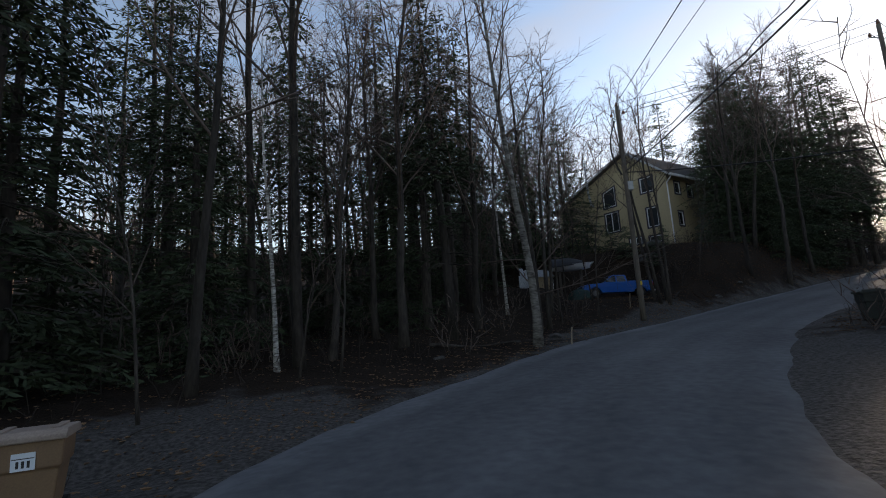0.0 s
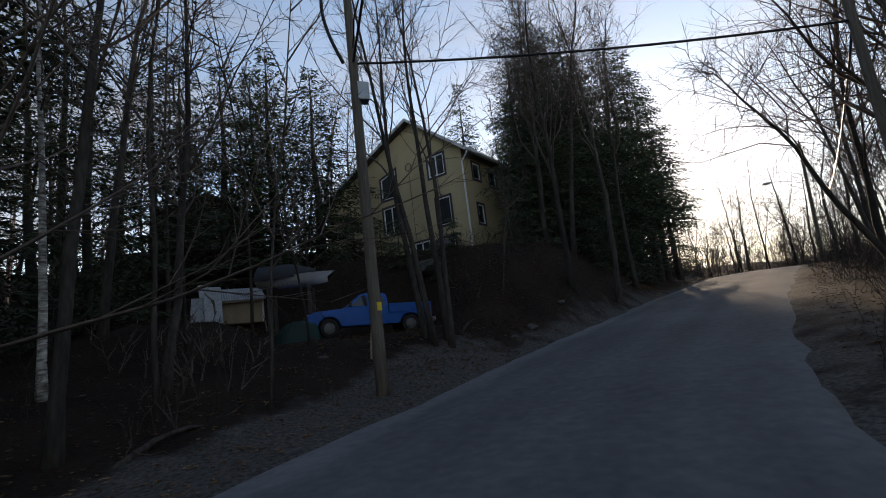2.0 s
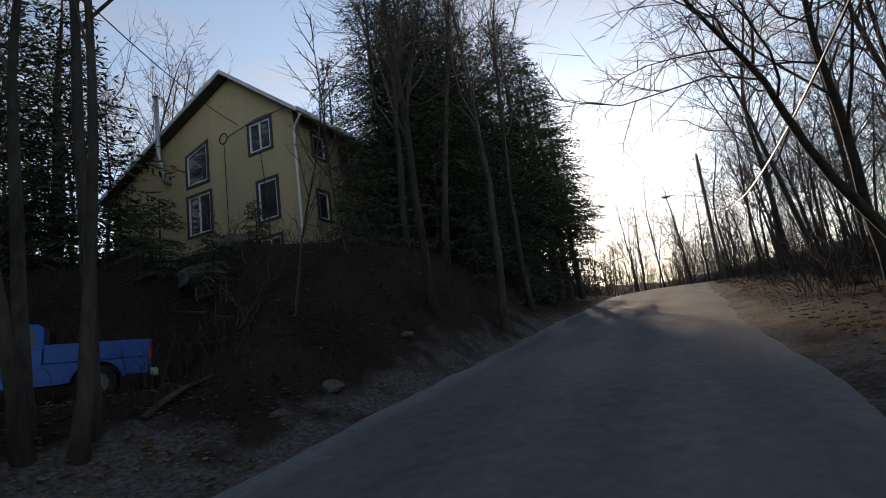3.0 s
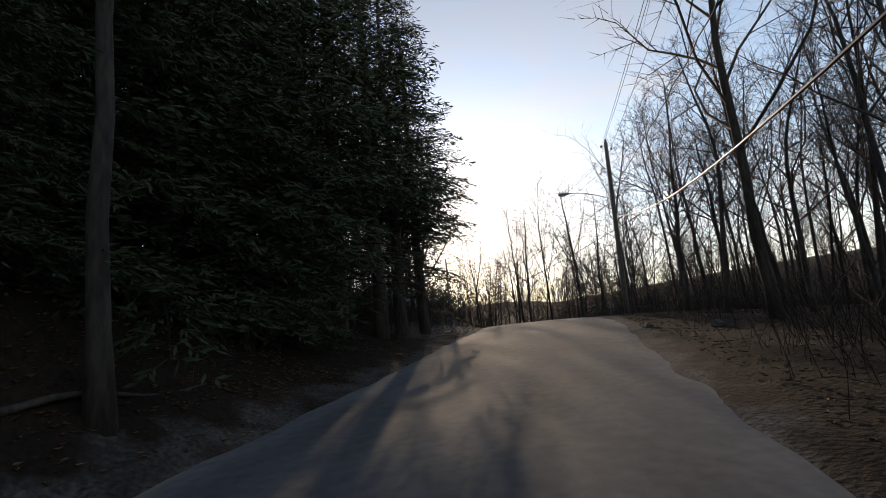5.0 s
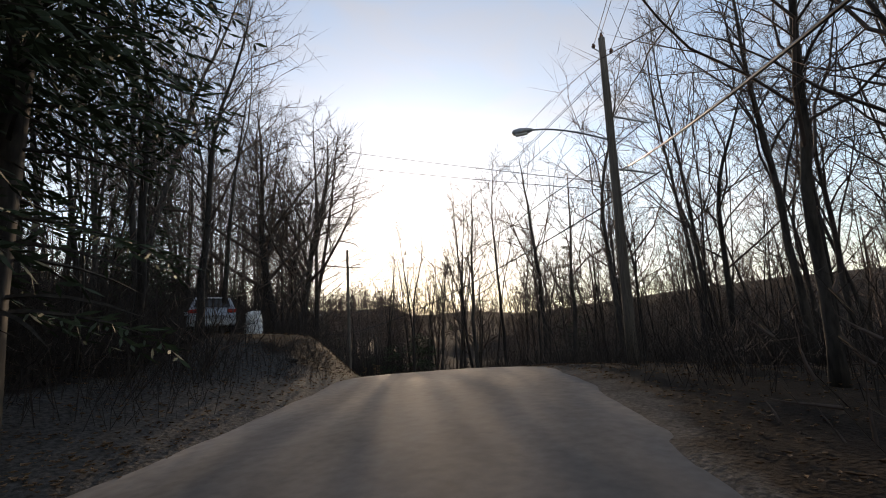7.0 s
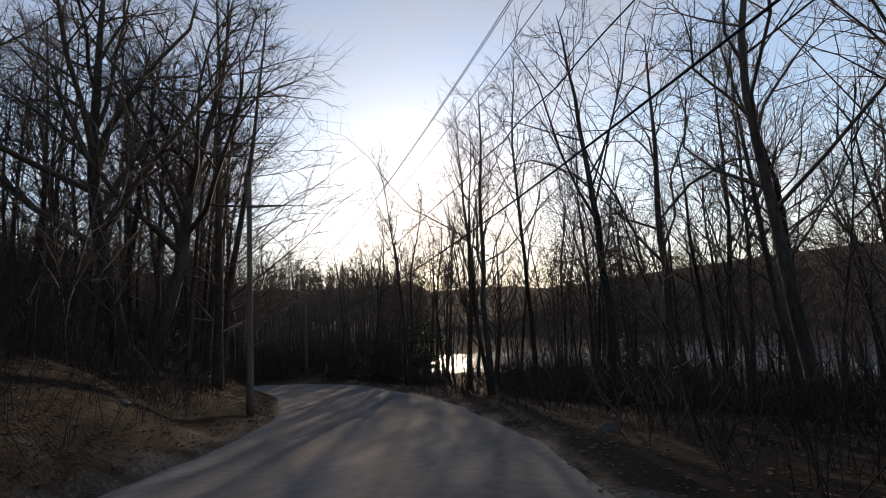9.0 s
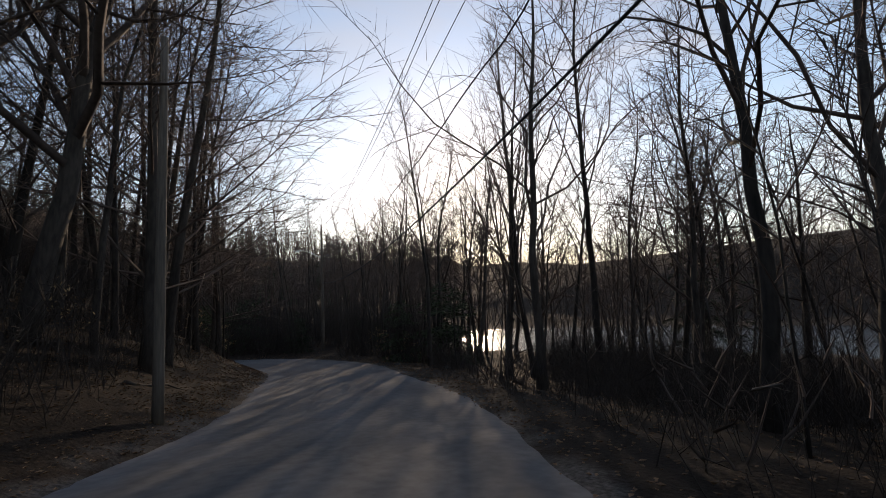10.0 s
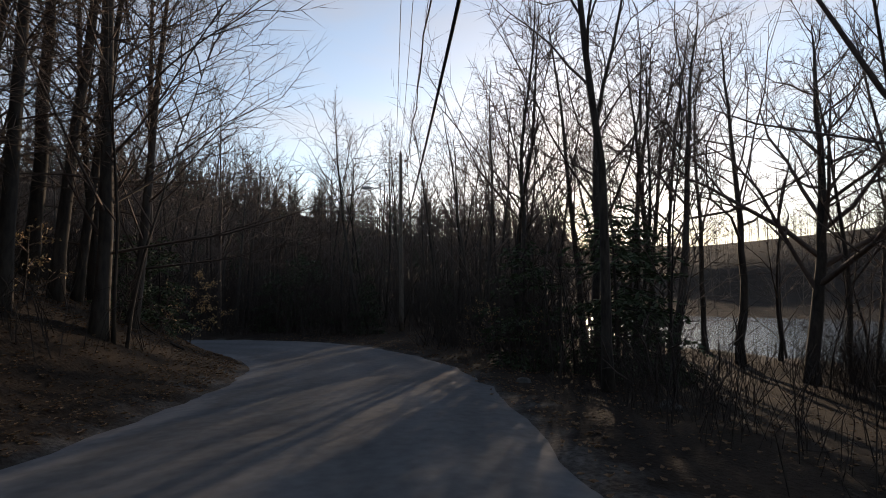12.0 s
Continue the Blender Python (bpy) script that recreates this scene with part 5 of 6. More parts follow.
def tapered(outline, half0, half1, z0, z1):
    """A side outline in x and z between two flanks that lean in from half0 (at z0) to half1 (at z1)."""
    wide = lambda z: half0 + (half1 - half0) * min(1, max(0, (z - z0) / (z1 - z0)))
    k = len(outline)
    v = [(x, -wide(z), z) for x, z in outline] + [(x, wide(z), z) for x, z in outline]
    return Solid().add(v, [tuple(range(k)), tuple(range(2 * k - 1, k - 1, -1))] + [(i, i + k, (i + 1) % k + k, (i + 1) % k) for i in range(k)])


def wheel(parent, x, y, r, wide):
    a = np.linspace(0, 1, 5)
    side = 1 if y > 0 else -1
    ob = part("wheel", Solid().tube([(x, y - wide / 2, r), (x, y - wide / 2 + 0.03, r), (x, y + wide / 2 - 0.03, r), (x, y + wide / 2, r)], [r * 0.9, r, r, r * 0.9], 20), RUBBER, parent, "black tyre on a grey rim", smooth=False)
    part("rim", Solid().tube([(x, y + side * wide * 0.3, r), (x, y + side * (wide / 2 + 0.006), r), (x, y + side * (wide / 2 + 0.02), r)], [r * 0.62, r * 0.6, r * 0.12], 12), WHEELRIM, ob)
    return ob


def build_pickup():
    ob = thing("pickup_truck", Matrix.Translation((9.77, 27.52, 2.35)) @ Matrix.Rotation(radians(180), 4, "Z") @ Matrix.Rotation(radians(-2), 4, "Y") @ Matrix.Scale(0.742, 4), "bright blue extended-cab pickup parked off the road", "pickup truck")
    low = [(-2.6, 0.5), (-2.6, 0.86), (-0.72, 0.86), (-0.72, 1.16), (1.0, 1.16), (1.25, 1.13), (2.3, 1.04), (2.55, 0.92), (2.62, 0.7), (2.6, 0.48)] + arch(1.72, 0.47, 0.3) + [(1.2, 0.42), (-1.1, 0.42)] + arch(-1.66, 0.47, 0.3) + [(-2.2, 0.5)]
    part("body", tapered(low, 0.9, 0.86, 0.9, 1.2), BLUE, ob, bevel=0.02)
    cab = [(-0.74, 1.15), (-0.70, 1.62), (-0.6, 1.72), (0.2, 1.74), (0.42, 1.69), (1.08, 1.15)]
    cabin = part("cab", tapered(cab, 0.86, 0.66, 1.15, 1.74), BLUE, ob, bevel=0.03)
    for s in (-1, 1):
        lean = lambda zz: (0.86 + (0.66 - 0.86) * (zz - 1.15) / 0.59 + 0.004) * s
        for name, o in (("front_window", [(0.14, 1.2), (0.88, 1.2), (0.38, 1.63), (0.14, 1.66)]), ("rear_window", [(-0.62, 1.2), (0.03, 1.2), (0.03, 1.66), (-0.52, 1.64)])):
            k = len(o)
            b = Solid().add([(px, lean(pz), pz) for px, pz in o] + [(px, lean(pz) + 0.008 * s, pz) for px, pz in o], [tuple(range(k)), tuple(range(2 * k - 1, k - 1, -1))] + [(i, i + k, (i + 1) % k + k, (i + 1) % k) for i in range(k)])
            part(name, b, GLASS, cabin, "dark side window")
        part("bed_side", Solid().box(-2.6, s * 0.86 - 0.05, 0.86, -0.74, s * 0.86 + 0.05, 1.25), BLUE, ob, bevel=0.015)
        part("mirror", Solid().box(0.8, s * 0.95 - 0.08, 1.18, 0.92, s * 0.95 + 0.08, 1.36), BLACK, ob, bevel=0.02)
        part("door_handle", Solid().box(-0.02, s * 0.9 - 0.02, 1.0, 0.14, s * 0.9 + 0.02, 1.04), BLACK, ob)
        part("door_seam", Solid().box(0.06, s * 0.897 - 0.006, 0.5, 0.075, s * 0.897 + 0.006, 1.15), BLACK, ob)
        part("sill_trim", Solid().box(-1.05, s * 0.9 - 0.03, 0.42, 1.15, s * 0.9 + 0.03, 0.5), BLUE, ob)
        part("headlight", Solid().box(2.36, s * 0.68 - 0.17, 0.78, 2.58, s * 0.68 + 0.17, 0.94), CLEAR, ob, bevel=0.02)
        part("taillight", Solid().box(-2.64, s * 0.8 - 0.08, 0.8, -2.58, s * 0.8 + 0.08, 1.15), RED, ob, bevel=0.01)
        for wx in (1.72, -1.66):
            wheel(ob, wx, s * 0.78, 0.37, 0.25)
    part("windscreen", Solid().add([(0.46, -0.66, 1.665), (1.06, -0.82, 1.19), (1.06, 0.82, 1.19), (0.46, 0.66, 1.665), (0.475, -0.66, 1.67), (1.075, -0.82, 1.195), (1.075, 0.82, 1.195), (0.475, 0.66, 1.67)],
                                   [(0, 1, 2, 3), (7, 6, 5, 4), (0, 4, 5, 1), (1, 5, 6, 2), (2, 6, 7, 3), (3, 7, 4, 0)]), GLASS, cabin)
    part("back_window", Solid().box(-0.752, -0.55, 1.25, -0.74, 0.55, 1.6), GLASS, cabin)
    part("tailgate", Solid().box(-2.66, -0.8, 0.6, -2.6, 0.8, 1.24), BLUE, ob, bevel=0.015)
    part("rear_bumper", Solid().box(-2.8, -0.85, 0.42, -2.64, 0.85, 0.6), STEEL, ob, bevel=0.02)
    part("front_bumper", Solid().box(2.58, -0.87, 0.4, 2.72, 0.87, 0.66), BLUE, ob, bevel=0.03)
    part("grille", Solid().box(2.56, -0.45, 0.7, 2.64, 0.45, 0.9), BLACK, ob, bevel=0.01)
    part("bed_floor", Solid().box(-2.58, -0.8, 0.84, -0.76, 0.8, 0.875), BLACK, ob)


build_pickup()


def parked_car(m, paint, label):
    ob = thing("parked_car", m, label, "car")
    low = [(-2.15, 0.4), (-2.2, 0.75), (-2.1, 1.02), (0.9, 1.0), (1.9, 0.88), (2.15, 0.7), (2.15, 0.38)] + arch(1.36, 0.4, 0.3) + [(0.9, 0.3), (-0.95, 0.3)] + arch(-1.32, 0.4, 0.3) + [(-1.8, 0.38)]
    part("body", tapered(low, 0.89, 0.84, 0.7, 1.05), paint, ob, bevel=0.03)
    top = [(-2.08, 1.0), (-1.72, 1.48), (-1.4, 1.56), (0.1, 1.58), (0.4, 1.5), (1.15, 0.99)]
    cabin = part("cabin", tapered(top, 0.84, 0.62, 1.0, 1.58), paint, ob, bevel=0.03)
    for s in (-1, 1):
        lean = lambda zz: (0.84 - 0.22 * (zz - 1.0) / 0.58 + 0.004) * s
        for o in ([(-1.6, 1.08), (-0.55, 1.06), (-0.55, 1.48), (-1.45, 1.44)], [(-0.45, 1.06), (0.85, 1.05), (0.3, 1.46), (-0.45, 1.48)]):
            b = Solid().add([(px, lean(pz), pz) for px, pz in o] + [(px, lean(pz) + 0.008 * s, pz) for px, pz in o], [(0, 1, 2, 3), (7, 6, 5, 4), (0, 4, 5, 1), (1, 5, 6, 2), (2, 6, 7, 3), (3, 7, 4, 0)])
            part("side_window", b, GLASS, cabin)
        part("taillight", Solid().box(-2.2, s * 0.7 - 0.16, 0.85, -2.08, s * 0.7 + 0.16, 1.0), RED, ob, "red tail light", bevel=0.02)
        part("mirror", Solid().box(0.72, s * 0.95 - 0.1, 1.02, 0.86, s * 0.95 + 0.1, 1.18), paint, ob, bevel=0.03)
        for wx in (1.36, -1.32):
            wheel(ob, wx, s * 0.77, 0.33, 0.22)
    part("rear_window", Solid().add([(-2.04, -0.66, 1.09), (-1.75, -0.56, 1.46), (-1.75, 0.56, 1.46), (-2.04, 0.66, 1.09), (-2.055, -0.66, 1.095), (-1.765, -0.56, 1.465), (-1.765, 0.56, 1.465), (-2.055, 0.66, 1.095)],
                                    [(0, 1, 2, 3), (7, 6, 5, 4), (0, 4, 5, 1), (1, 5, 6, 2), (2, 6, 7, 3), (3, 7, 4, 0)]), GLASS, cabin)
    part("rear_bumper", Solid().box(-2.27, -0.84, 0.34, -2.15, 0.84, 0.62), paint, ob, bevel=0.04)


parked_car(Matrix.Translation((43.2, 50.6, height(43.2, 50.6) + 0.03)) @ Matrix.Rotation(math.atan2(0.93, 0.36), 4, "Z") @ Matrix.Scale(0.84, 4), SILVER, "silver hatchback car parked off the road")


def tarp_pile(x, y, turn, long, wide, tall):
    """A heap of things under a dark green sheet that falls in folds to the ground."""
    rng = np.random.default_rng(17)
    a = np.arange(28) * 2 * math.pi / 28
    fold = 0.06 * np.sin(a * 5 + 1) + 0.05 * np.sin(a * 9) + 0.04 * rng.normal(0, 1, 28)
    v = [(0.1, 0.02, tall)]
    for r, h in ((0.25, 0.97), (0.5, 0.9), (0.72, 0.78), (0.88, 0.5), (0.97, 0.22), (1.05, 0.0)):
        k = 1 + fold * r * (1.6 if h < 0.6 else 0.5)
        v += np.stack([long / 2 * r * k * np.sign(np.cos(a)) * np.abs(np.cos(a)) ** 0.75, wide / 2 * r * k * np.sign(np.sin(a)) * np.abs(np.sin(a)) ** 0.75, tall * h + 0.03 * np.sin(a * 4 + r * 5) * (h > 0.3)], 1).tolist()
    f = [(0, 1 + j, 1 + (j + 1) % 28) for j in range(28)] + [(1 + 28 * k + j, 29 + 28 * k + j, 29 + 28 * k + (j + 1) % 28, 1 + 28 * k + (j + 1) % 28) for k in range(5) for j in range(28)]
    ob = thing("covered_pile", Matrix.Translation((x, y, height(x, y) - 0.06)) @ Matrix.Rotation(radians(turn), 4, "Z"), "low pile under a dark green sheet beside the pickup", "covered pile")
    part("sheet", Solid().add(v, f), DARKGREEN, ob, smooth=True)


tarp_pile(7.7, 27.0, 10, 1.3, 1.0, 0.62)


def wrapped_bundle(x, y, tall):
    """Something upright in crinkled white plastic film."""
    rng = np.random.default_rng(9)
    ring, w = [], np.arange(18) * 2 * math.pi / 18
    levels = np.linspace(0, 1, 12)
    for h in levels:
        r = (0.3 - 0.05 * h + 0.03 * rng.normal(0, 1, 18)) * (1 if h < 0.97 else 0.72)
        c, sn = np.sign(np.cos(w)) * np.abs(np.cos(w)) ** 0.6, np.sign(np.sin(w)) * np.abs(np.sin(w)) ** 0.6
        ring.append(np.stack([r * c, r * 0.8 * sn, np.full(18, h * tall) + 0.012 * rng.normal(0, 1, 18)], 1))
    f = [(18 * k + j, 18 * k + (j + 1) % 18, 18 * k + 18 + (j + 1) % 18, 18 * k + 18 + j) for k in range(11) for j in range(18)] + [tuple(range(17, -1, -1)), tuple(range(198, 216))]
    ob = thing("wrapped_bundle", Matrix.Translation((x, y, height(x, y) - 0.02)), "upright bundle wrapped in crinkled white plastic film", "bundle")
    part("film", Solid().add(np.vstack(ring), f), FILM, ob)


wrapped_bundle(44.62, 50.2, 0.92)


# ---- bins ----
def wheelie_bin(x, y, turn, body_mat, lid_mat, label, plate):
    z = height(x, y)
    ob = thing("wheeled_bin", Matrix.Translation((x, y, z)) @ Matrix.Rotation(turn, 4, "Z") @ Matrix.Scale(0.74, 4), label, "bin", "wheeled bins")
    v = [(a * w, b * dd, h) for h, w, dd in ((0.04, 0.22, 0.26), (0.62, 0.27, 0.32), (0.64, 0.30, 0.35), (0.95, 0.31, 0.365)) for a, b in ((-1, -1), (1, -1), (1, 1), (-1, 1))]
    f = [(3, 2, 1, 0), (12, 13, 14, 15)] + [(4 * k + j, 4 * k + (j + 1) % 4, 4 * k + 4 + (j + 1) % 4, 4 * k + 4 + j) for k in range(3) for j in range(4)]
    part("body", Solid().add(v, f), body_mat, ob, bevel=0.02)
    lid = [(-0.36, 0.93), (-0.36, 1.0), (-0.3, 1.04), (0.3, 1.06), (0.37, 1.0), (0.37, 0.94)]
    top = part("lid", Solid().prism(lid, -0.4, 0.4), lid_mat, ob, "ribbed plastic lid, shut", bevel=0.015)
    part("lid_rib", Solid().box(-0.25, -0.3, 1.045, 0.28, -0.22, 1.07), lid_mat, top)
    part("lid_rib", Solid().box(-0.25, 0.22, 1.045, 0.28, 0.3, 1.07), lid_mat, top)
    part("handle", Solid().tube([(-0.42, -0.25, 0.92), (-0.46, -0.24, 0.95), (-0.46, 0.24, 0.95), (-0.42, 0.25, 0.92)], [0.018] * 4, 6), body_mat, ob)
    for s in (-1, 1):
        part("wheel", Solid().tube([(-0.24, s * 0.27, 0.1), (-0.24, s * 0.33, 0.1)], [0.1, 0.1], 14), RUBBER, ob)
    if plate:
        card = part("plate", Solid().box(0.306, -0.11, 0.64, 0.318, 0.11, 0.83), LABEL, ob, "pale plate with dark bars", bevel=0.004)
        part("plate_line", Solid().box(0.318, -0.1, 0.765, 0.3205, 0.1, 0.775), BLACK, card)
        for k in (-1, 0, 1):
            part("plate_bar", Solid().box(0.318, k * 0.05 - 0.013, 0.67, 0.3205, k * 0.05 + 0.013, 0.745), BLACK, card)
    return ob


wheelie_bin(-3.66, 4.36, radians(-64), BROWNBIN, LIDBIN, "brown wheeled bin with a faded lid at the roadside", True)
wheelie_bin(10.95, 12.45, radians(160), GREENBIN, GREENBIN, "dark wheeled bin standing at the road's edge", False)


# ---- sheds among the trees ----
def corrugated(x0, x1, y0, y1, za, zb, n=22, deep=0.025, thick=0.012):
    b = Solid()
    xs = np.linspace(x0, x1, n * 2 + 1)
    up = np.where(np.arange(len(xs)) % 2 == 0, deep, 0)
    v = [(x, y, z + u + t) for t in (0, thick) for y, z in ((y0, za), (y1, zb)) for x, u in zip(xs, up)]
    w = len(xs)
    f = [(j, j + 1, w + j + 1, w + j) for j in range(w - 1)] + [(3 * w + j, 3 * w + j + 1, 2 * w + j + 1, 2 * w + j) for j in range(w - 1)]
    return b.add(v, f)


def build_sheds():
    z = height(5.95, 29.6)
    ob = thing("lean_to_shed", Matrix.Translation((5.95, 29.6, z)) @ Matrix.Rotation(radians(6), 4, "Z") @ Matrix.Diagonal((0.54, 0.75, 0.85, 1)), "low tan shed under a pale corrugated roof", "shed")
    part("front_wall", Solid().box(-1.3, -0.7, 0, 1.3, -0.64, 0.85), PLYWOOD, ob)
    part("rear_wall", Solid().box(-1.3, 0.64, 0, 1.3, 0.7, 1.35), PLYWOOD, ob)
    for s in (-1, 1):
        part("end_wall", Solid().add([(s * 1.28 - 0.03, -0.64, 0), (s * 1.28 - 0.03, 0.64, 0), (s * 1.28 - 0.03, 0.64, 1.35), (s * 1.28 - 0.03, -0.64, 0.85), (s * 1.28 + 0.03, -0.64, 0), (s * 1.28 + 0.03, 0.64, 0), (s * 1.28 + 0.03, 0.64, 1.35), (s * 1.28 + 0.03, -0.64, 0.85)],
                                     [(0, 1, 2, 3), (7, 6, 5, 4), (0, 4, 5, 1), (1, 5, 6, 2), (2, 6, 7, 3), (3, 7, 4, 0)]), PLYWOOD, ob)
        part("corner_post", Solid().box(s * 1.3 - 0.05, -0.76, 0, s * 1.3 + 0.05, -0.7, 0.95), WHITE, ob)
    part("roof_sheet", corrugated(-1.45, 1.45, -1.0, 0.95, 0.84, 1.5), TIN, ob, "pale corrugated roof sheet")
    part("batten", Solid().box(-1.35, -0.97, 0.78, 1.35, -0.9, 0.85), BARE, ob)
    for k, (x, y, turn, w, h) in enumerate(((5.3, 28.5, 12, 0.5, 1.2), (4.85, 28.6, -8, 0.5, 0.85), (5.05, 29.2, 25, 0.3, 1.4))):
        m = Matrix.Translation((x, y, height(x, y))) @ Matrix.Rotation(radians(turn), 4, "Z") @ Matrix.Rotation(radians(-14), 4, "X")
        s = thing("leaning_sheet", m, "pale corrugated sheet leaning on a prop", "metal sheet", "leaning sheets")
        part("sheet", corrugated(-w / 2, w / 2, 0, 0.02, 0, h, 8, 0.02), TIN, s)
        part("prop", Solid().tube([(0, 0.5, -0.1), (0, 0.06, h * 0.8)], [0.03, 0.03], 6), BARE, s)
    # dark cabin back in the woods
    z = height(3.6, 46.5) + 0.3
    ob = thing("dark_cabin", Matrix.Translation((3.6, 46.5, z)) @ Matrix.Rotation(radians(10), 4, "Z"), "dark board cabin with a low gable in the woods", "cabin")
    part("body", Solid().prism([(-2.9, -0.6), (2.9, -0.6), (2.9, 2.6), (0, 3.9), (-2.9, 2.6)], 0, 5), DARKWOOD, ob)
    for s in (-1, 1):
        part("roof_side", Solid().add([(0, -0.4, 4.0), (s * 3.3, -0.4, 2.5), (s * 3.3, 5.4, 2.5), (0, 5.4, 4.0), (0, -0.4, 4.12), (s * 3.3, -0.4, 2.62), (s * 3.3, 5.4, 2.62), (0, 5.4, 4.12)],
                                      [(0, 1, 2, 3), (7, 6, 5, 4), (0, 4, 5, 1), (1, 5, 6, 2), (2, 6, 7, 3), (3, 7, 4, 0)]), ROOFING, ob)
    for k in range(-6, 7):
        part("batten", Solid().box(k * 0.45 - 0.025, -0.025, -0.6, k * 0.45 + 0.025, 0, 3.8 - abs(k) * 0.2), DARKWOOD, ob)


build_sheds()


def build_boat():
    """A small white boat under a dark cover, bow towards the road, on a timber rack."""
    bow, z = np.array([8.75, 28.0]), height(7.4, 28.6)
    m = Matrix.Translation((bow[0], bow[1], 0)) @ Matrix.Rotation(radians(168), 4, "Z")
    ob = thing("covered_boat", m, "small white boat under a dark tarpaulin cover", "boat")
    t = np.linspace(0, 1, 13)
    half = 0.62 * np.sin(np.clip(t * 2.1, 0, 1) * math.pi / 2) ** 0.8
    keel, rail = 4.22 - 0.08 * np.sin(t * 3.1), 4.42 + 0.16 * (1 - t) ** 2
    ring = []
    for k in range(13):
        x, w = t[k] * 2.15 + 0.05, max(half[k], 0.02)
        ring += [(x - 0.25 * (1 - t[k]) ** 3, -w, rail[k]), (x, -w * 0.8, (rail[k] + keel[k]) / 2), (x, -w * 0.3, keel[k]), (x, w * 0.3, keel[k]), (x, w * 0.8, (rail[k] + keel[k]) / 2), (x - 0.25 * (1 - t[k]) ** 3, w, rail[k])]
    f = [(6 * k + j, 6 * k + j + 1, 6 * k + 7 + j, 6 * k + 6 + j) for k in range(12) for j in range(5)] + [(0, 1, 2, 3, 4, 5), (77, 76, 75, 74, 73, 72)]
    part("hull", Solid().add(ring, f), WHITE, ob, "white hull", smooth=True)
    cover = []
    for k in range(13):
        x, w = t[k] * 2.15 + 0.05 + 0.35 * (1 - t[k]), max(half[k], 0.02) + 0.03
        top = rail[k] + 0.1 + 0.38 * math.sin(min(1, t[k] * 1.6) * 1.57)
        cover += [(x, -w, rail[k] - 0.08), (x, -w, rail[k] + 0.03), (x, -w * 0.45, (rail[k] + top) / 2 + 0.06), (x, 0, top), (x, w * 0.45, (rail[k] + top) / 2 + 0.06), (x, w, rail[k] + 0.03), (x, w, rail[k] - 0.08)]
    part("cover", Solid().add(cover, [(7 * k + j, 7 * k + j + 1, 7 * k + 8 + j, 7 * k + 7 + j) for k in range(12) for j in range(6)]), TARP, ob, "sagging dark tarpaulin cover", smooth=True)
    rack = thing("timber_rack", m, "dark timber rack carrying the boat", "rack")
    for x in (0.6, 1.8):
        for y in (-0.5, 0.5):
            part("leg", Solid().box(x - 0.05, y - 0.05, z - 0.3, x + 0.05, y + 0.05, 4.02), DARKWOOD, rack)
        part("crossbeam", Solid().box(x - 0.05, -0.62, 4.02, x + 0.05, 0.62, 4.12), DARKWOOD, rack)


build_boat()


# ---- leaves, stones, sticks and brush ----
def on_side(u, off):
    k = int(np.clip(np.searchsorted(ALONG, u), 0, len(ALONG) - 1))
    return CENTRE[k, 0] + SIDE[k, 0] * off, CENTRE[k, 1] + SIDE[k, 1] * off


def strewn_leaves(name, count, seed, u0, u1, e0, e1, side, sizes, label, mat):
    rng = np.random.default_rng(seed)
    us, es = rng.uniform(u0, u1, count), e0 + (e1 - e0) * rng.random(count) ** 1.5
    k = np.clip(np.searchsorted(ALONG, us), 0, len(ALONG) - 1)
    off = side * (HALF + es)
    x, y = CENTRE[k, 0] + SIDE[k, 0] * off + rng.normal(0, 0.15, count), CENTRE[k, 1] + SIDE[k, 1] * off + rng.normal(0, 0.15, count)
    z = ground_height(x, y)
    v = np.empty((count, 5, 3))
    w, s = rng.uniform(0, 6.28, count), rng.uniform(*sizes, count)
    tilt = rng.uniform(-0.5, 0.5, (count, 2))
    shape = np.array([(-1, 0, 0.12), (-0.2, -0.55, 0.3), (1, 0, 0.2), (-0.2, 0.55, 0.3), (0.1, 0, 0.0)])
    for j in range(5):
        a, b, c = shape[j]
        v[:, j, 0] = x + s * (a * np.cos(w) - b * np.sin(w))
        v[:, j, 1] = y + s * (a * np.sin(w) + b * np.cos(w))
        v[:, j, 2] = z + 0.02 + s * (c + np.abs(a * tilt[:, 0] + b * tilt[:, 1]))
    base = np.arange(count)[:, None] * 5
    f = np.concatenate([base + np.array([0, 1, 4]), base + np.array([1, 2, 4]), base + np.array([2, 3, 4]), base + np.array([3, 0, 4])])
    me = bpy.data.meshes.new(name)
    me.from_pydata(v.reshape(-1, 3).tolist(), [], f.tolist())
    me.materials.append(mat)
    tagged(new(name, me), label, "leaves", "", "stuff")


strewn_leaves("fallen_leaves", 13000, 1, -12, 56, 0.1, 9, -1, (0.02, 0.055), "dry brown leaves on the left bank of the road", LEAF)
strewn_leaves("fallen_leaves", 6000, 6, 23, 46, 0.8, 10, -1, (0.025, 0.06), "dry brown leaves on the bank below the house", LEAF)
strewn_leaves("fallen_leaves", 6000, 2, 15, 60, 0.7, 9, 1, (0.02, 0.055), "dry brown leaves along the gravel verge", LEAF)
strewn_leaves("fallen_leaves", 10000, 3, 54, 104, 0.1, 9, -1, (0.02, 0.055), "dry brown leaves on the wooded bank", LEAF)
strewn_leaves("fallen_leaves", 7000, 5, 80, 114, 0.2, 7, -1, (0.022, 0.055), "reddish brown leaves heaped on the steep bank", LEAF)
strewn_leaves("fallen_leaves", 7000, 4, 60, 112, 0.1, 9, 1, (0.02, 0.055), "dry brown leaves on the slope to the lake", LEAF)


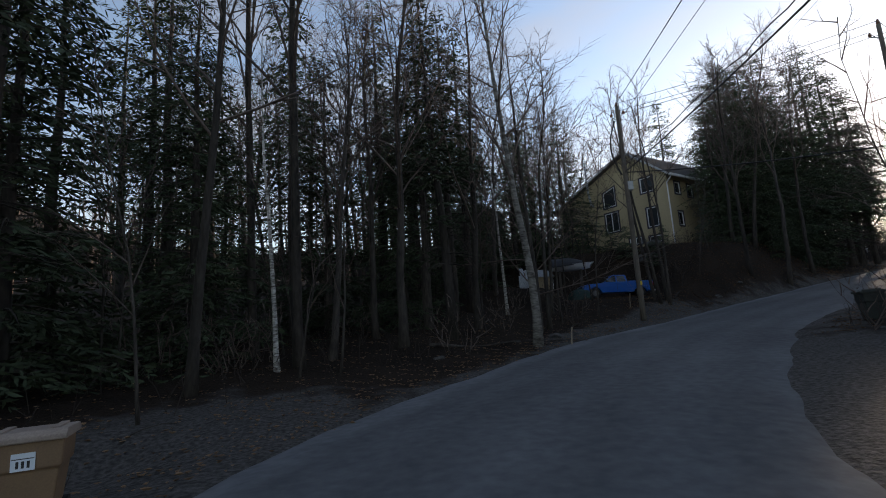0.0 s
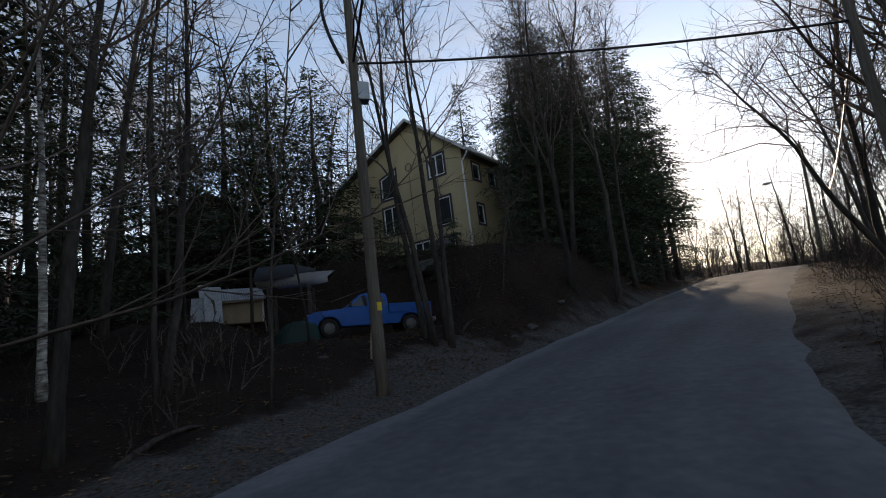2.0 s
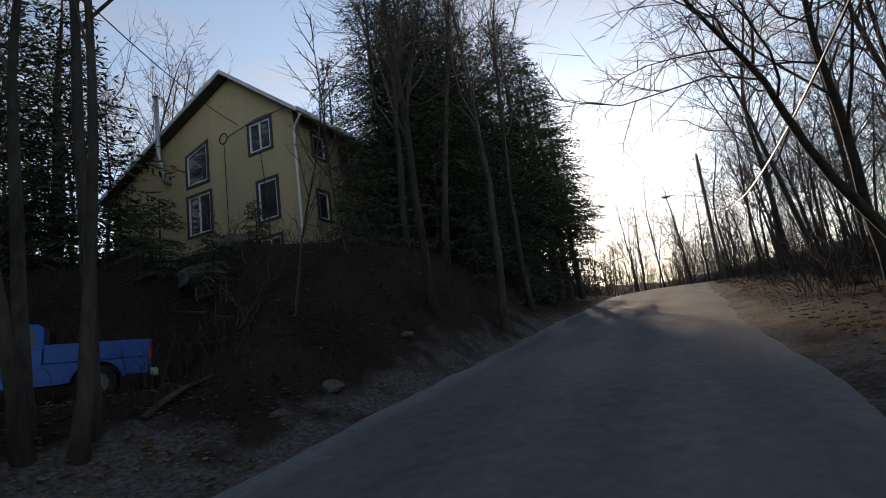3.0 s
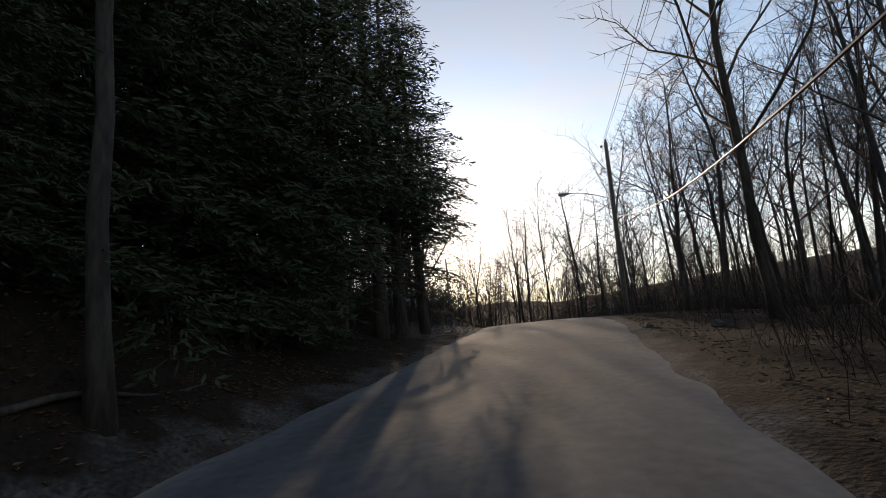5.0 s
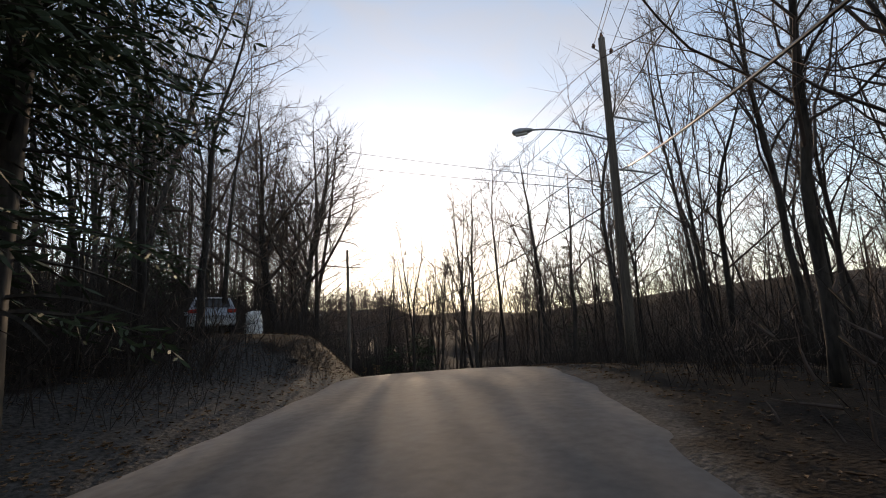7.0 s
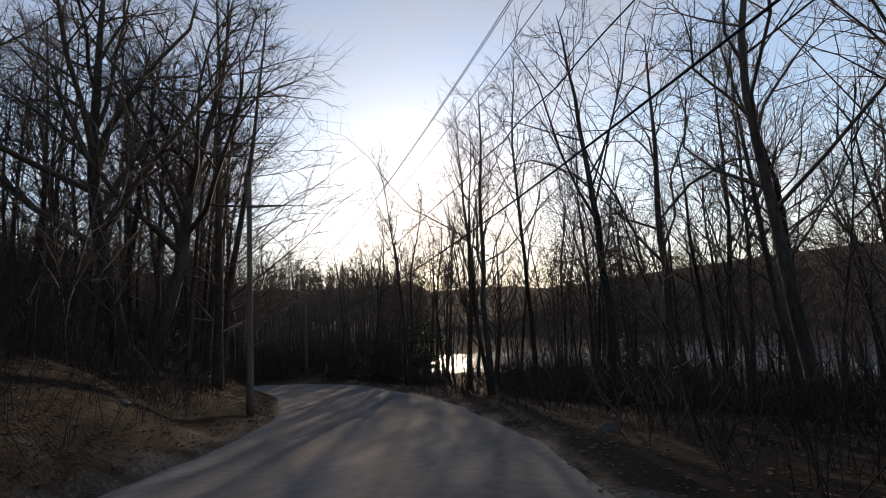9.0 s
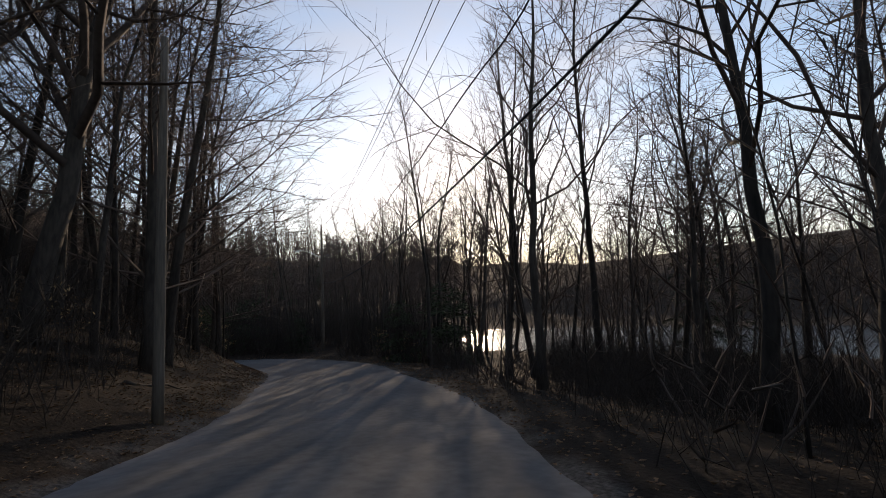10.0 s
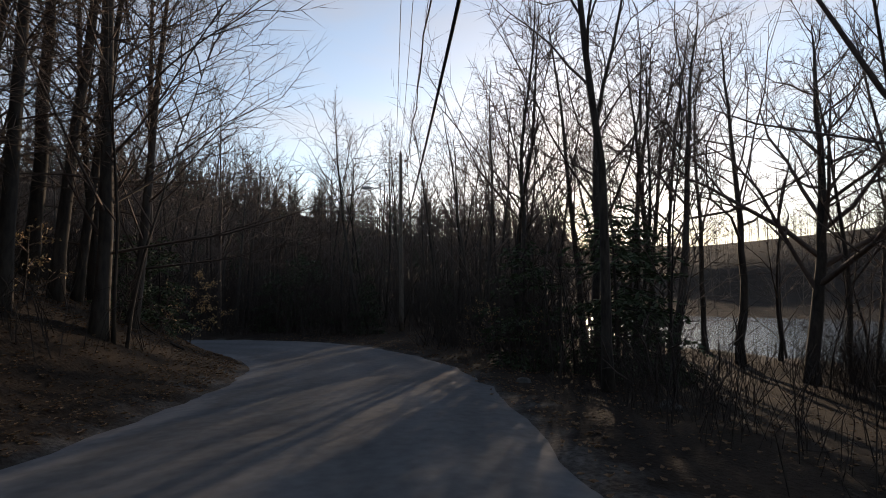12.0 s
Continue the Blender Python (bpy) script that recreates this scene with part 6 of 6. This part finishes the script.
def stone(x, y, r, seed, sink=0.35):
    rng = np.random.default_rng(seed)
    bm = bmesh.new()
    bmesh.ops.create_icosphere(bm, subdivisions=2, radius=1)
    q = rng.normal(0, 1, (3, 3))
    for vert in bm.verts:
        p = np.array(vert.co)
        k = 1 + 0.16 * math.sin(2.3 * p @ q[0]) + 0.13 * math.sin(3.1 * p @ q[1]) + 0.08 * math.sin(5 * p @ q[2])
        vert.co = Vector(p * k * np.array([1.15, 0.9, 0.62]) * r)
    me = bpy.data.meshes.new("stone")
    bm.to_mesh(me)
    bm.free()
    me.materials.append(STONE)
    ob = new("stone", me)
    ob.matrix_world = Matrix.Translation((x, y, height(x, y) + r * (0.6 - sink) - 0.05)) @ Matrix.Rotation(rng.uniform(0, 6.28), 4, "Z")
    tagged(ob, "weathered grey stone half sunk in leaves", "stone", "stones along the bank")


for i, (x, y, r) in enumerate(((2.4, 16.4, 0.32), (3.9, 17.3, 0.4), (4.9, 18.0, 0.3), (1.5, 14.9, 0.28), (6.2, 20.0, 0.25), (14.2, 25.0, 0.35), (13.2, 24.4, 0.28), (37.6, 29.6, 0.45), (-0.2, 13.4, 0.3), (9.9, 23.4, 0.22), (16.4, 26.6, 0.3),
                              (55.6, 66.6, 0.4), (53.9, 62.0, 0.3))):
    stone(x, y, r * 0.5, 300 + i)
for i, (x, y, r) in enumerate(((12.9, 29.7, 0.6), (13.6, 30.4, 0.42))):
    stone(x, y, r, 350 + i)
for i in range(26):
    u, e, s = rnd.uniform(-6, 104), rnd.uniform(0.4, 4.5), rnd.choice((-1, 1))
    x, y = on_side(u, s * (HALF + e))
    if height(x, y) > LAKE_Z + 0.3:
        stone(x, y, rnd.uniform(0.08, 0.2), 400 + i)


def deadwood(x, y, turn, long, r, rise=0.0):
    rng = np.random.default_rng(int(abs(x * 100 + y * 10)))
    t = np.linspace(0, 1, 9)
    c, s = math.cos(turn), math.sin(turn)
    px, py = x + c * (t - 0.5) * long, y + s * (t - 0.5) * long
    pz = ground_height(px, py) + r * 0.8 + rise * t + 0.06 * np.sin(t * 7 + x)
    tagged(new("fallen_branch", Solid().tube(np.stack([px, py, pz], 1), r * (1 - 0.75 * t), 6).mesh("fallen_branch", BARK, True)), "dead fallen branch lying on the leaves", "branch", "fallen branches")


for x, y, a, l, r in ((1.0, 15.6, 0.4, 3.2, 0.06), (5.6, 20.4, 1.0, 2.6, 0.05), (12.6, 25.6, 0.9, 3.0, 0.05), (54.6, 63.0, 1.3, 3.4, 0.07), (53.5, 58.4, 0.8, 2.4, 0.05), (24.6, 32.0, 0.6, 3.0, 0.05)):
    deadwood(x, y, a, l, r)
for i in range(34):
    u, e, s = rnd.uniform(-6, 104), rnd.uniform(1.2, 8), rnd.choice((-1, 1))
    x, y = on_side(u, s * (HALF + e))
    if height(x, y) > LAKE_Z + 0.3:
        deadwood(x, y, rnd.uniform(0, 6.28), rnd.uniform(0.8, 2.4), rnd.uniform(0.012, 0.035))


def stake(x, y, tall, label, mat, lean=0.08):
    z = height(x, y)
    tagged(new("stake", Solid().tube([(x, y, z - 0.2), (x + lean * 0.5, y, z + tall * 0.6), (x + lean, y, z + tall)], [0.025, 0.022, 0.018], 6).mesh("stake", mat)), label, "stake", "roadside stakes")


stake(3.9, 15.3, 0.55, "short wooden stake at the ditch", BARE)
stake(8.9, 23.2, 0.7, "thin pale marker stake beside the pole", BARE)


def leafy_beech(x, y, seed, tall, count):
    """A young beech that has kept its dry leaves."""
    how = Bare(seed, tall=tall, radius=0.025, limbs=9, first=0.15, angle=(70, 45, 40), reach=0.42, kids=(4, 3), twig=0.004, lean=0.1, lift=(0.02, 0.02, 0.0))
    ob = how.build("young_beech", stand(x, y, rnd.uniform(0, 6)), "young beech still holding pale dry leaves", "tree", "leafy young beeches")
    rng = np.random.default_rng(seed)
    tips = np.vstack(how.fine.v)
    pick = tips[rng.integers(0, len(tips), count)] + rng.normal(0, 0.05, (count, 3))
    pick = pick[pick[:, 2] > 0.3]
    b = []
    f = []
    for p in pick:
        a, c = unit(rng.normal(0, 1, 3)), unit(rng.normal(0, 1, 3))
        s = rng.uniform(0.03, 0.055)
        k = len(b)
        b += [p, p + a * s + c * s * 0.45, p + a * s * 2, p + a * s - c * s * 0.45]
        f.append((k, k + 1, k + 2, k + 3))
    tagged(part("dry_leaves", Solid().add(b, f), DRYLEAF, ob, "pale dry beech leaves"), kind="stuff")


for i, (x, y, h, n) in enumerate(((60.0, 77.4, 2.8, 620), (59.5, 76.0, 2.0, 260), (57.0, 70.0, 1.8, 160), (70.2, 73.6, 2.4, 260), (69.2, 69.4, 2.0, 200), (72.0, 78.4, 2.2, 200), (51.5, 58.0, 1.8, 90))):
    leafy_beech(x, y, 500 + i, h, n)


# ---- from the plan's units to metres ----
for ob in [o for o in scene.objects if o.parent is None and o.type in {"MESH", "EMPTY"}]:
    ob.matrix_basis = Matrix.Scale(UNIT, 4) @ ob.matrix_basis
